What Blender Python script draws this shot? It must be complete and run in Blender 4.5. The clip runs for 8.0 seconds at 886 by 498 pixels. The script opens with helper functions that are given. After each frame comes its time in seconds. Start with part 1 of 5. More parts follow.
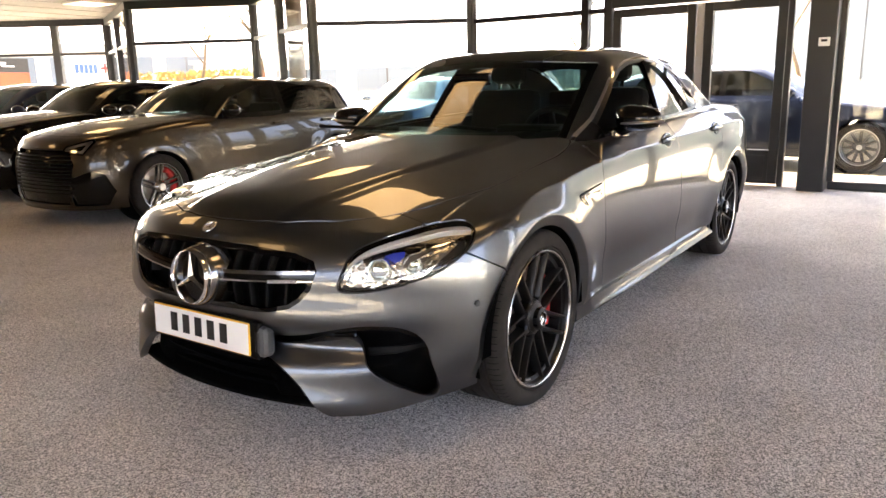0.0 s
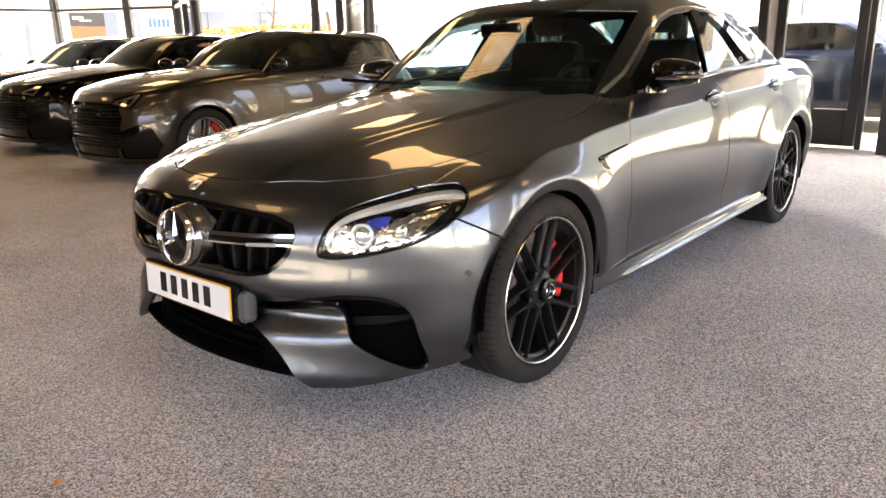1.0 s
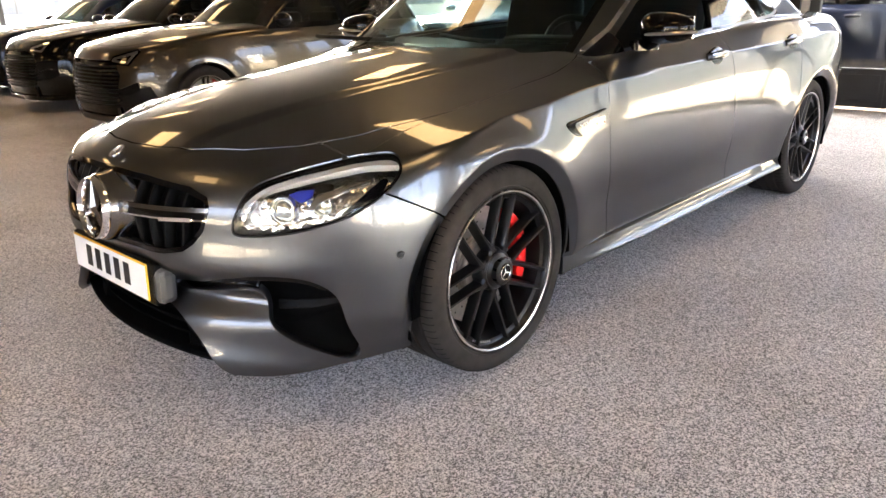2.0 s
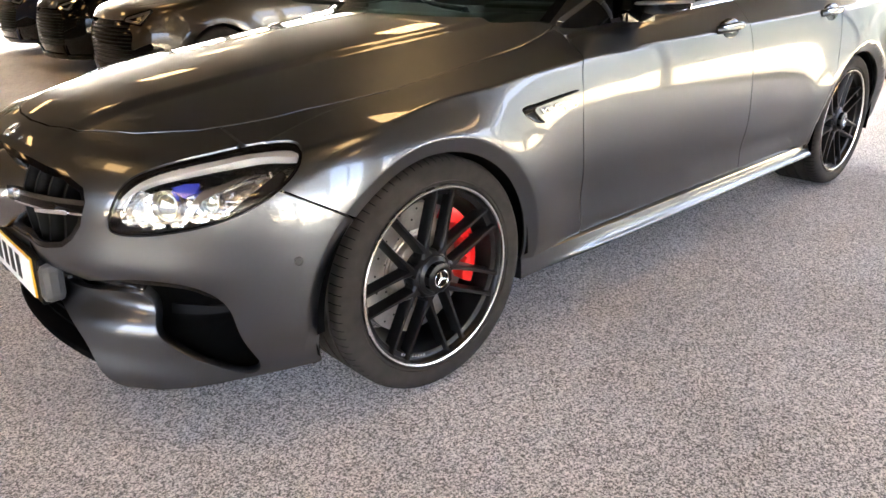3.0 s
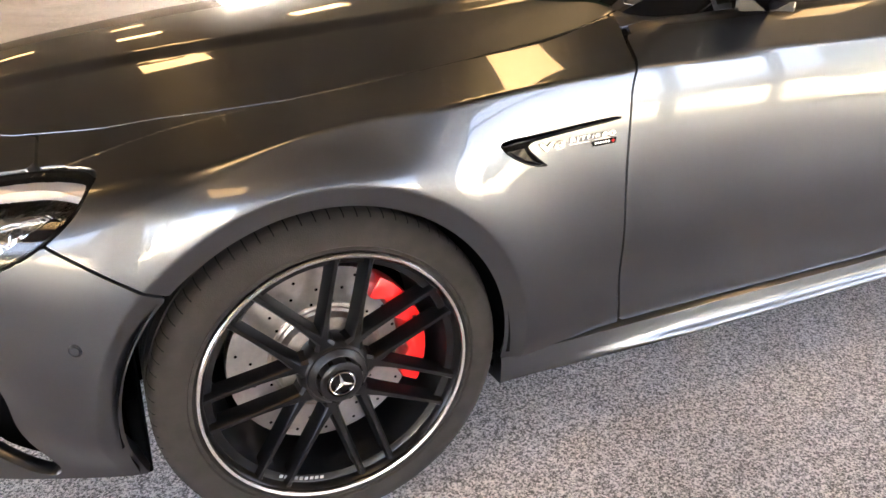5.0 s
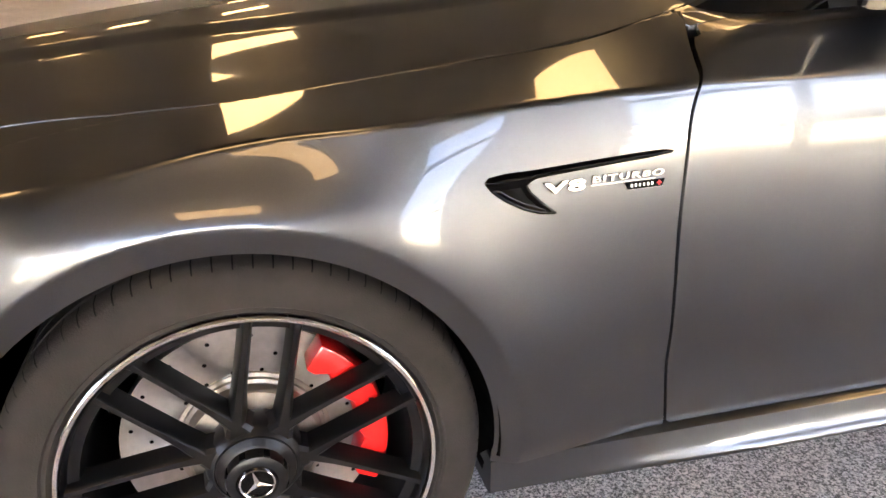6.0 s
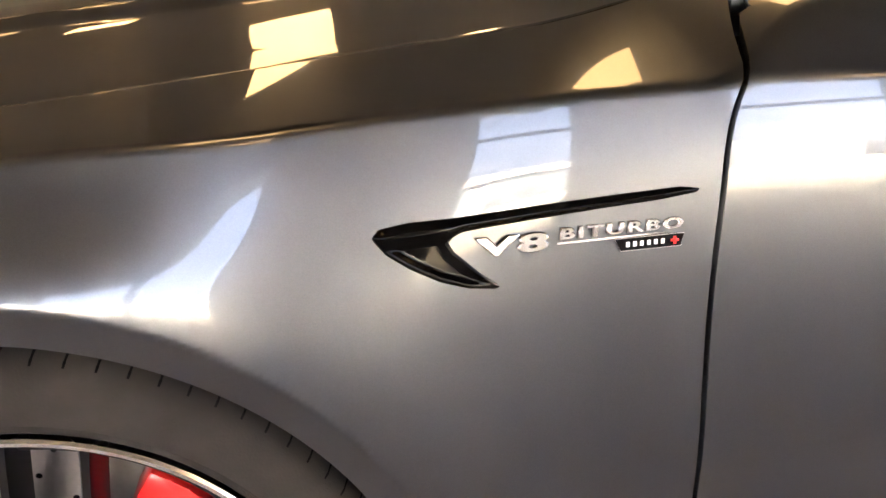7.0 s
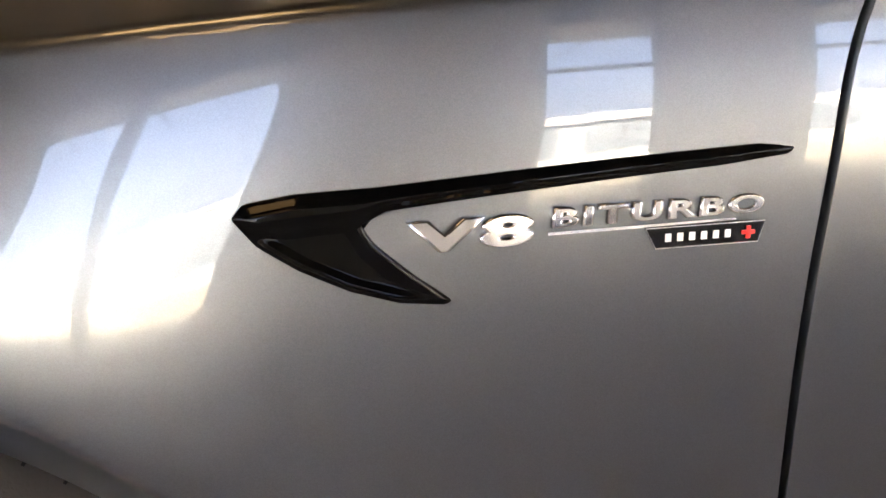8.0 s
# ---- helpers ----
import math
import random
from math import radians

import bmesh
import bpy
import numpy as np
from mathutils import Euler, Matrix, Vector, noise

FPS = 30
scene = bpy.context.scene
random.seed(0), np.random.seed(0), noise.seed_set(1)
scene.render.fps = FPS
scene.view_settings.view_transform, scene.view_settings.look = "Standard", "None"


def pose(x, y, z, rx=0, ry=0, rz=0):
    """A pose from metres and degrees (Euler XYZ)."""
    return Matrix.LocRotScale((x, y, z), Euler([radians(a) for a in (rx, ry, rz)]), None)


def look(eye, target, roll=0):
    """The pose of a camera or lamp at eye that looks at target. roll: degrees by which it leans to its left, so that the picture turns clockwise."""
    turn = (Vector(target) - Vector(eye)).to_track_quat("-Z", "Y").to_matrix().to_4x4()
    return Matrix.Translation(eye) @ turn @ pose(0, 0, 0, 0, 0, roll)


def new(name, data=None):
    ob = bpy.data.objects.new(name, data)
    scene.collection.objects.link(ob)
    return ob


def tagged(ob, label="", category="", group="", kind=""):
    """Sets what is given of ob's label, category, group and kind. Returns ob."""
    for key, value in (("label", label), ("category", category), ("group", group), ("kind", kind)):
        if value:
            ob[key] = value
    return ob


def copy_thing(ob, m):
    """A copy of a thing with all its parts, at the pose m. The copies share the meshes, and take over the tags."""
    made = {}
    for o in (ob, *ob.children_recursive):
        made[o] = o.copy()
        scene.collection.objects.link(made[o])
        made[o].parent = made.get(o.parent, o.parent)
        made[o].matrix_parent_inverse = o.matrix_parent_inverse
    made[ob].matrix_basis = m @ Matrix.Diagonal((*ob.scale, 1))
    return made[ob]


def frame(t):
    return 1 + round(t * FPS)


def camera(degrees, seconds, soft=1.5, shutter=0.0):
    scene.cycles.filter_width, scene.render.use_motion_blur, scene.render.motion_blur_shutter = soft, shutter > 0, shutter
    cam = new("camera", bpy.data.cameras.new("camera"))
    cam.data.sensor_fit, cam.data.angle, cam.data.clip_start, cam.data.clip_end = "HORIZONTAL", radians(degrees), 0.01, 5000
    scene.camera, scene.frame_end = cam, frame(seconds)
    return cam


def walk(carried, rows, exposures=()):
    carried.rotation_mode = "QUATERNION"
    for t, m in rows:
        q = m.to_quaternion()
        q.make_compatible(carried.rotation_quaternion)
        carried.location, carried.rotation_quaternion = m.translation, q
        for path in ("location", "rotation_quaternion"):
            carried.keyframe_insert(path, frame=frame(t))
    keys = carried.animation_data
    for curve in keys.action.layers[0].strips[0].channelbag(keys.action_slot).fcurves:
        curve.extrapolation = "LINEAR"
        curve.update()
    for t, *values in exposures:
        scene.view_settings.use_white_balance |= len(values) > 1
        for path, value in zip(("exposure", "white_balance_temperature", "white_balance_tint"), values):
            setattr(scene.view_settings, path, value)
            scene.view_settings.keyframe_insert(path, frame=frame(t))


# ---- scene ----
cam = camera(62.8, 8.0)
PATH = [
    (0, (2.431, 2.122, 1.234), (0.819, 1.023, 0.797), -1.4),
    (0.5, (2.286, 2.176, 1.225), (0.752, 0.989, 0.738), -1.3),
    (1, (2.13, 2.218, 1.212), (0.657, 0.981, 0.666), -1.4),
    (1.5, (1.954, 2.252, 1.193), (0.516, 0.999, 0.591), -1.5),
    (3, (1.264, 2.327, 1.189), (0.015, 0.951, 0.449), -1.1),
    (3.5, (1.001, 2.306, 1.183), (-0.198, 0.909, 0.402), -0.8),
    (4, (0.751, 2.269, 1.16), (-0.32, 0.775, 0.37), -1.2),
    (4.5, (0.531, 2.171, 1.193), (-0.404, 0.615, 0.354), -0.2),
    (6, (-0.036, 1.788, 1.085), (-0.523, 0.025, 0.276), 0.7),
    (6.5, (-0.171, 1.625, 1.055), (-0.591, -0.149, 0.234), 0.8),
    (7, (-0.296, 1.471, 0.987), (-0.604, -0.359, 0.241), 0.0),
    (7.5, (-0.367, 1.345, 0.939), (-0.555, -0.496, 0.181), -0.2),
    (8, (-0.409, 1.26, 0.908), (-0.538, -0.559, 0.087), -0.6),
]
walk(cam, [(t, look(eye, target, roll)) for t, eye, target, roll in PATH], [(0.0, 5.45, 6650, 13), (1.0, 5.65, 6600, 13), (3.0, 6.0, 6450, 11), (4.5, 6.2, 6500, 12), (6.0, 6.4, 6800, 14), (7.0, 6.25, 6850, 15), (8.0, 5.95, 6650, 13)])

# ---- daylight, lamps ----
world = bpy.data.worlds.new("sky")
scene.world = world
world.use_nodes = True
wn = world.node_tree.nodes
sky = wn.new("ShaderNodeTexSky")
sky.sky_type, sky.sun_disc = "NISHITA", False
sky.sun_elevation, sky.sun_rotation, sky.dust_density, sky.air_density, sky.ozone_density = radians(40), radians(188), 8.0, 0.25, 0.0
wn["Background"].inputs["Strength"].default_value = 0.15
world.node_tree.links.new(sky.outputs[0], wn["Background"].inputs[0])
sun = new("sun", bpy.data.lights.new("sun", "SUN"))
sun.data.energy, sun.data.angle, sun.data.color = 1.2, radians(8), (1.0, 0.93, 0.82)
sun.matrix_world = look((-2, -14, 12), (0, 0, 0))

# ---- materials ----
def material(name, color, rough=0.5, metal=0.0, coat=0.0, coat_rough=0.03, vary=0.0, scale=20.0, bump=0.0, bump_scale=200.0, spec=0.5, emit=None, power=0.0):
    m = bpy.data.materials.new(name)
    m.use_nodes = True
    t = m.node_tree
    b = t.nodes["Principled BSDF"]
    b.inputs["Base Color"].default_value = (*color, 1)
    b.inputs["Roughness"].default_value, b.inputs["Metallic"].default_value = rough, metal
    b.inputs["Coat Weight"].default_value, b.inputs["Coat Roughness"].default_value = coat, coat_rough
    b.inputs["Specular IOR Level"].default_value = spec
    if emit:
        b.inputs["Emission Color"].default_value, b.inputs["Emission Strength"].default_value = (*emit, 1), power
    if vary or bump:
        co = t.nodes.new("ShaderNodeTexCoord")
    if vary:
        n1, n2 = t.nodes.new("ShaderNodeTexNoise"), t.nodes.new("ShaderNodeTexNoise")
        n1.inputs["Scale"].default_value, n1.inputs["Detail"].default_value = scale, 4
        n2.inputs["Scale"].default_value, n2.inputs["Detail"].default_value = scale / 9, 2
        add, mul = t.nodes.new("ShaderNodeMath"), t.nodes.new("ShaderNodeMapRange")
        mul.inputs["From Min"].default_value, mul.inputs["From Max"].default_value = 0.6, 1.4
        mul.inputs["To Min"].default_value, mul.inputs["To Max"].default_value = 1 - vary, 1 + vary
        mix = t.nodes.new("ShaderNodeMix")
        mix.data_type, mix.blend_type = "RGBA", "MULTIPLY"
        mix.inputs["Factor"].default_value = 1
        mix.inputs["A"].default_value = (*color, 1)
        for n in (n1, n2):
            t.links.new(co.outputs["Object"], n.inputs["Vector"])
        t.links.new(n1.outputs["Fac"], add.inputs[0])
        t.links.new(n2.outputs["Fac"], add.inputs[1])
        t.links.new(add.outputs[0], mul.inputs["Value"])
        t.links.new(mul.outputs[0], mix.inputs["B"])
        t.links.new(mix.outputs["Result"], b.inputs["Base Color"])
    if bump:
        n3, bp = t.nodes.new("ShaderNodeTexNoise"), t.nodes.new("ShaderNodeBump")
        n3.inputs["Scale"].default_value, n3.inputs["Detail"].default_value = bump_scale, 3
        bp.inputs["Strength"].default_value, bp.inputs["Distance"].default_value = bump, 0.004
        t.links.new(co.outputs["Object"], n3.inputs["Vector"])
        t.links.new(n3.outputs["Fac"], bp.inputs["Height"])
        t.links.new(bp.outputs[0], b.inputs["Normal"])
    return m


def glass(name, color, rough=0.0, clear=0.8):
    """A thin pane: mostly see-through tint with a real reflection."""
    m = bpy.data.materials.new(name)
    m.use_nodes = True
    t = m.node_tree
    t.nodes.remove(t.nodes["Principled BSDF"])
    tr, gl, lw, mx = (t.nodes.new("ShaderNode" + k) for k in ("BsdfTransparent", "BsdfGlossy", "LayerWeight", "MixShader"))
    pw, ma = t.nodes.new("ShaderNodeMath"), t.nodes.new("ShaderNodeMath")
    tr.inputs["Color"].default_value = (*[c * clear for c in color], 1)
    gl.inputs["Roughness"].default_value = rough
    lw.inputs["Blend"].default_value = 0.5
    pw.operation, pw.inputs[1].default_value = "POWER", 5.0
    ma.operation, ma.inputs[1].default_value, ma.inputs[2].default_value = "MULTIPLY_ADD", 0.95, 0.045
    t.links.new(lw.outputs["Facing"], pw.inputs[0])
    t.links.new(pw.outputs[0], ma.inputs[0])
    t.links.new(ma.outputs[0], mx.inputs[0])
    t.links.new(tr.outputs[0], mx.inputs[1])
    t.links.new(gl.outputs[0], mx.inputs[2])
    t.links.new(mx.outputs[0], t.nodes["Material Output"].inputs["Surface"])
    return m


def car_paint(name, color, flake=0.06, metal=0.75, rough=0.38, ior=1.36):
    """Metallic lacquer: fine flakes under a clear coat, with a faint dust film."""
    m = material(name, color, rough, metal, 1.0, 0.02)
    t = m.node_tree
    b = t.nodes["Principled BSDF"]
    b.inputs["Coat IOR"].default_value = ior
    b.inputs["Specular IOR Level"].default_value = 0.5 if metal == 1.0 else 0.05
    b.inputs["Specular Tint"].default_value = (0.5, 0.5, 0.5, 1)
    co, vo, mr = t.nodes.new("ShaderNodeTexCoord"), t.nodes.new("ShaderNodeTexVoronoi"), t.nodes.new("ShaderNodeMapRange")
    vo.inputs["Scale"].default_value = 2400
    mr.inputs["To Min"].default_value, mr.inputs["To Max"].default_value = 1 - flake * 3, 1 + flake * 3
    mix = t.nodes.new("ShaderNodeMix")
    mix.data_type, mix.blend_type = "RGBA", "MULTIPLY"
    mix.inputs["Factor"].default_value, mix.inputs["A"].default_value = 1, (*color, 1)
    sep = t.nodes.new("ShaderNodeSeparateColor")
    t.links.new(co.outputs["Object"], vo.inputs["Vector"])
    t.links.new(vo.outputs["Color"], sep.inputs[0])
    t.links.new(sep.outputs[0], mr.inputs["Value"])
    t.links.new(mr.outputs[0], mix.inputs["B"])
    t.links.new(mix.outputs["Result"], b.inputs["Base Color"])
    dust, dr = t.nodes.new("ShaderNodeTexNoise"), t.nodes.new("ShaderNodeMapRange")
    dust.inputs["Scale"].default_value, dust.inputs["Detail"].default_value = 7, 5
    dr.inputs["To Min"].default_value, dr.inputs["To Max"].default_value = 0.014, 0.03
    t.links.new(co.outputs["Object"], dust.inputs["Vector"])
    t.links.new(dust.outputs["Fac"], dr.inputs["Value"])
    t.links.new(dr.outputs[0], b.inputs["Coat Roughness"])
    return m


PAINT = car_paint("grey_lacquer", (0.091, 0.098, 0.106), flake=0.035, metal=1.0, rough=0.31, ior=1.47)
BEIGE = car_paint("beige_lacquer", (0.052, 0.043, 0.031), metal=1.0, rough=0.30, ior=1.5)
JET = car_paint("black_lacquer", (0.003, 0.003, 0.003), flake=0.02, metal=0.2)
NAVY = car_paint("navy_lacquer", (0.006, 0.009, 0.022), flake=0.04, metal=0.4)
TEAL = car_paint("blue_lacquer", (0.02, 0.05, 0.10), flake=0.04, metal=0.4)
GLOSS = material("gloss_black", (0.0025, 0.0025, 0.0028), 0.06, 0, 0, spec=0.3)
BLACK = material("black_plastic", (0.002, 0.002, 0.002), 0.5, spec=0.10, vary=0.2, scale=60, bump=0.2, bump_scale=900)
# near-black colour that holds the shade of cavities, gaps and hidden undersides
DEEP = material("shade_black", (0.0008, 0.0008, 0.0008), 0.9, spec=0.05)
CHROME = material("chrome", (0.82, 0.82, 0.83), 0.06, 1.0)
DULL = material("dull_chrome", (0.30, 0.29, 0.28), 0.16, 1.0)
SATIN = material("satin_silver", (0.62, 0.62, 0.62), 0.28, 1.0)
MATT = material("matt_black_rim", (0.0035, 0.0035, 0.0038), 0.30, 0.0, vary=0.15, scale=40, spec=0.32)
TURNED = material("turned_aluminium", (0.80, 0.80, 0.80), 0.22, 1.0)
RUBBER = material("tyre_rubber", (0.026, 0.0225, 0.0195), 0.8, spec=0.15, vary=0.3, scale=30, bump=0.15, bump_scale=400)
STEEL = material("brake_steel", (0.46, 0.44, 0.42), 0.30, 1.0, vary=0.15, scale=80)
RUST = material("disc_hub", (0.44, 0.39, 0.34), 0.42, 0.9, vary=0.3, scale=50)
RED = material("caliper_red", (0.72, 0.010, 0.008), 0.30, 0, 0.6)
WHITE = material("white_plate", (0.82, 0.82, 0.80), 0.35, vary=0.03, scale=15)
YELLOW = material("plate_rim", (0.75, 0.42, 0.03), 0.4)
BADGE = material("badge_chrome", (0.42, 0.42, 0.43), 0.07, 1.0)
LETTER = material("plate_black", (0.01, 0.01, 0.01), 0.5)
CLEAR = glass("clear_lens", (1, 1, 1), 0.0, 0.96)
PANE = glass("window_pane", (0.97, 1.0, 0.99), 0.0, 0.97)
TINT = glass("car_window", (0.56, 0.82, 0.78), 0.0, 0.48)
DARKTINT = glass("dark_car_window", (0.5, 0.55, 0.56), 0.0, 0.22)
LEATHER = material("black_leather", (0.008, 0.0075, 0.0075), 0.5, spec=0.3, vary=0.2, scale=30, bump=0.2, bump_scale=300)
REFLECTOR = material("lamp_reflector", (0.75, 0.75, 0.76), 0.10, 1.0)
FACET = material("faceted_reflector", (0.80, 0.80, 0.77), 0.16, 1.0, vary=0.25, scale=22, bump=0.8, bump_scale=15)
FACET.node_tree.nodes["Bump"].inputs["Distance"].default_value = 0.03
FROST = material("frosted_light_guide", (0.36, 0.36, 0.35), 0.35, 0, 0.4)
BULB = material("bulb_glass", (0.55, 0.58, 0.50), 0.06, 0.9)
LENSBLUE = material("lens_blue", (0.03, 0.05, 0.45), 0.15, 0.4, 0.8)
FRAME = material("anthracite_frame", (0.014, 0.0145, 0.016), 0.42, vary=0.12, scale=8)
LINTEL = material("light_grey_steel", (0.42, 0.41, 0.40), 0.5, vary=0.08, scale=6)


# ---- building tools ----
def link_mesh(name, verts, faces, mat, parent=None, normals=None, smooth=True, label=""):
    me = bpy.data.meshes.new(name)
    me.from_pydata([tuple(v) for v in verts], [], faces)
    me.materials.append(mat)
    if smooth:
        me.polygons.foreach_set("use_smooth", [True] * len(me.polygons))
    me.update()
    if normals is not None:
        me.normals_split_custom_set_from_vertices([tuple(n) for n in normals])
    ob = new(name, me)
    if parent:
        ob.parent = parent
    if label:
        ob["label"] = label
    return ob


def part(name, bm, mat, parent=None, label="", smooth=False, at=None):
    me = bpy.data.meshes.new(name)
    bm.normal_update()
    bm.to_mesh(me)
    bm.free()
    me.materials.append(mat)
    if smooth:
        me.polygons.foreach_set("use_smooth", [True] * len(me.polygons))
        me.set_sharp_from_angle(angle=radians(35))
    ob = new(name, me)
    if parent:
        ob.parent = parent
    if at is not None:
        ob.matrix_basis = at
    if label:
        ob["label"] = label
    return ob


def thing(name, label, category, at=None, group="", kind=""):
    ob = new(name)
    ob.empty_display_size = 0.1
    if at is not None:
        ob.matrix_basis = at
    return tagged(ob, label, category, group, kind)


def box(bm, x0, y0, z0, x1, y1, z1, bevel=0.0):
    r = bmesh.ops.create_cube(bm, size=1.0)
    for v in r["verts"]:
        v.co = Vector((x0 + (v.co.x + 0.5) * (x1 - x0), y0 + (v.co.y + 0.5) * (y1 - y0), z0 + (v.co.z + 0.5) * (z1 - z0)))
    if bevel:
        edges = list({e for v in r["verts"] for e in v.link_edges})
        bmesh.ops.bevel(bm, geom=edges, offset=bevel, segments=2, profile=0.5, affect="EDGES")
    return r["verts"]


def boxed(*dims, bevel=0.0):
    bm = bmesh.new()
    box(bm, *dims, bevel=bevel)
    return bm


def lathe(profile, steps=64, axis="y"):
    """A turned body: profile of (radius, along) spun round the axis."""
    bm = bmesh.new()
    rings = []
    for i in range(steps):
        a = 2 * math.pi * i / steps
        c, s = math.cos(a), math.sin(a)
        rings.append([bm.verts.new({"y": (r * c, h, r * s), "z": (r * c, r * s, h), "x": (h, r * c, r * s)}[axis]) for r, h in profile])
    for i in range(steps):
        p, q = rings[i], rings[(i + 1) % steps]
        for k in range(len(profile) - 1):
            bm.faces.new((p[k], p[k + 1], q[k + 1], q[k]))
    bmesh.ops.recalc_face_normals(bm, faces=bm.faces)
    return bm


def prism(points, depth, axis="y", bevel=0.0):
    """A flat outline given depth; outline in the plane across the axis."""
    bm = bmesh.new()
    to3 = {"y": lambda u, v, d: (u, d, v), "x": lambda u, v, d: (d, u, v), "z": lambda u, v, d: (u, v, d)}[axis]
    a = [bm.verts.new(to3(u, v, -depth / 2)) for u, v in points]
    b = [bm.verts.new(to3(u, v, depth / 2)) for u, v in points]
    bm.faces.new(a)
    bm.faces.new(b[::-1])
    for i in range(len(points)):
        j = (i + 1) % len(points)
        bm.faces.new((a[i], b[i], b[j], a[j]))
    bmesh.ops.recalc_face_normals(bm, faces=bm.faces)
    if bevel:
        bmesh.ops.bevel(bm, geom=[e for e in bm.edges], offset=bevel, segments=2, profile=0.5, affect="EDGES")
    return bm


def sweep(path, radius, sides=8, closed=False, flat=1.0):
    """A tube along a path of points."""
    bm = bmesh.new()
    pts = [Vector(p) for p in path]
    rings = []
    n = len(pts)
    for i, p in enumerate(pts):
        d = (pts[(i + 1) % n] - pts[i - 1]) if closed or 0 < i < n - 1 else (pts[1] - pts[0] if i == 0 else pts[-1] - pts[-2])
        q = d.to_track_quat("Z", "Y")
        rings.append([bm.verts.new(p + q @ Vector((radius * math.cos(2 * math.pi * k / sides), flat * radius * math.sin(2 * math.pi * k / sides), 0))) for k in range(sides)])
    for i in range(n if closed else n - 1):
        a, b = rings[i], rings[(i + 1) % n]
        for k in range(sides):
            bm.faces.new((a[k], a[(k + 1) % sides], b[(k + 1) % sides], b[k]))
    if not closed:
        bm.faces.new(rings[0][::-1])
        bm.faces.new(rings[-1])
    bmesh.ops.recalc_face_normals(bm, faces=bm.faces)
    return bm


def solve(field, origin, way, reach):
    origin, way = np.broadcast_arrays(np.asarray(origin, float), np.asarray(way, float))
    lo, hi = np.zeros(origin.shape[:-1]), np.full(origin.shape[:-1], reach)
    for _ in range(32):
        mid = (lo + hi) / 2
        p = origin + way * mid[..., None]
        out = field(p[..., 0], p[..., 1], p[..., 2]) > 0
        hi, lo = np.where(out, mid, hi), np.where(out, lo, mid)
    return origin + way * lo[..., None]


def slope(field, p, e=0.003):
    d = np.eye(3) * e
    g = np.stack([field(*np.moveaxis(p + d[k], -1, 0)) - field(*np.moveaxis(p - d[k], -1, 0)) for k in range(3)], -1)
    return g / np.maximum(np.linalg.norm(g, axis=-1, keepdims=True), 1e-9)


def panel(name, field, origin, way, keep, mat, parent, reach=1.9, soften=0.003, hem=0.02, lift=0.0, label="", mirror=False):
    """A sheet of the field's surface, met by a grid of rays, trimmed where keep(x, y, z) <= 0, its rim turned inwards."""
    p = solve(field, origin, way, reach)
    n = slope(field, p, soften)
    g = keep(p[..., 0], p[..., 1], p[..., 2])
    p = p + n * (lift(p[..., 0], p[..., 1], p[..., 2])[..., None] if callable(lift) else lift)
    nu, nv = g.shape
    verts, norms, faces, seen = [], [], [], {}

    def corner(i, j):
        k = (i, j)
        if k not in seen:
            seen[k] = len(verts)
            verts.append(p[i, j])
            norms.append(n[i, j])
        return seen[k]

    def cross(a, b):
        k = (a, b) if a < b else (b, a)
        if k not in seen:
            (a, b) = k
            t = g[a] / (g[a] - g[b])
            seen[k] = len(verts)
            verts.append(p[a] + (p[b] - p[a]) * t)
            norms.append(n[a] + (n[b] - n[a]) * t)
        return seen[k]

    on = g > 0
    for i in range(nu - 1):
        for j in range(nv - 1):
            q = [(i, j), (i + 1, j), (i + 1, j + 1), (i, j + 1)]
            s = [on[c] for c in q]
            if all(s):
                faces.append([corner(*c) for c in q])
            elif any(s):
                f = []
                for k in range(4):
                    a, b = q[k], q[(k + 1) % 4]
                    if on[a]:
                        f.append(corner(*a))
                    if on[a] != on[b]:
                        f.append(cross(a, b))
                if len(f) > 2:
                    faces.append(f)
    if not faces:
        return None
    # faces look outwards
    a, b, c = (np.array(verts[faces[len(faces) // 2][k]]) for k in range(3))
    if np.dot(np.cross(b - a, c - a), norms[faces[len(faces) // 2][0]]) < 0:
        faces = [f[::-1] for f in faces]
    if hem:
        edges = {}
        for f in faces:
            for k in range(len(f)):
                e = (f[k], f[(k + 1) % len(f)])
                if (e[1], e[0]) in edges:
                    del edges[(e[1], e[0])]
                else:
                    edges[e] = True
        rim = {}
        for (a, b) in list(edges):
            pa, pb = np.array(verts[a]), np.array(verts[b])
            na, nb = np.array(norms[a]), np.array(norms[b])
            side = np.cross(pb - pa, na)
            length = np.linalg.norm(side)
            if length < 1e-9:
                continue
            side = side / length
            base = len(verts)
            verts += [pa, pb, pb - nb * hem, pa - na * hem]
            norms += [(na * 0.6 + side) / 1.2, (nb * 0.6 + side) / 1.2, side, side]
            faces.append([base + 1, base, base + 3, base + 2])
    if mirror:
        verts = [(v[0], -v[1], v[2]) for v in verts]
        norms = [(v[0], -v[1], v[2]) for v in norms]
        faces = [f[::-1] for f in faces]
    return link_mesh(name, verts, faces, mat, parent, None if callable(lift) else norms, label=label)


def down_grid(x0, x1, y0, y1, step, z=0.5):
    x, y = np.meshgrid(np.arange(x0, x1 + step / 2, step), np.arange(y0, y1 + step / 2, step), indexing="ij")
    return np.stack([x, y, np.full(x.shape, z)], -1), np.array([0.0, 0.0, 1.0])


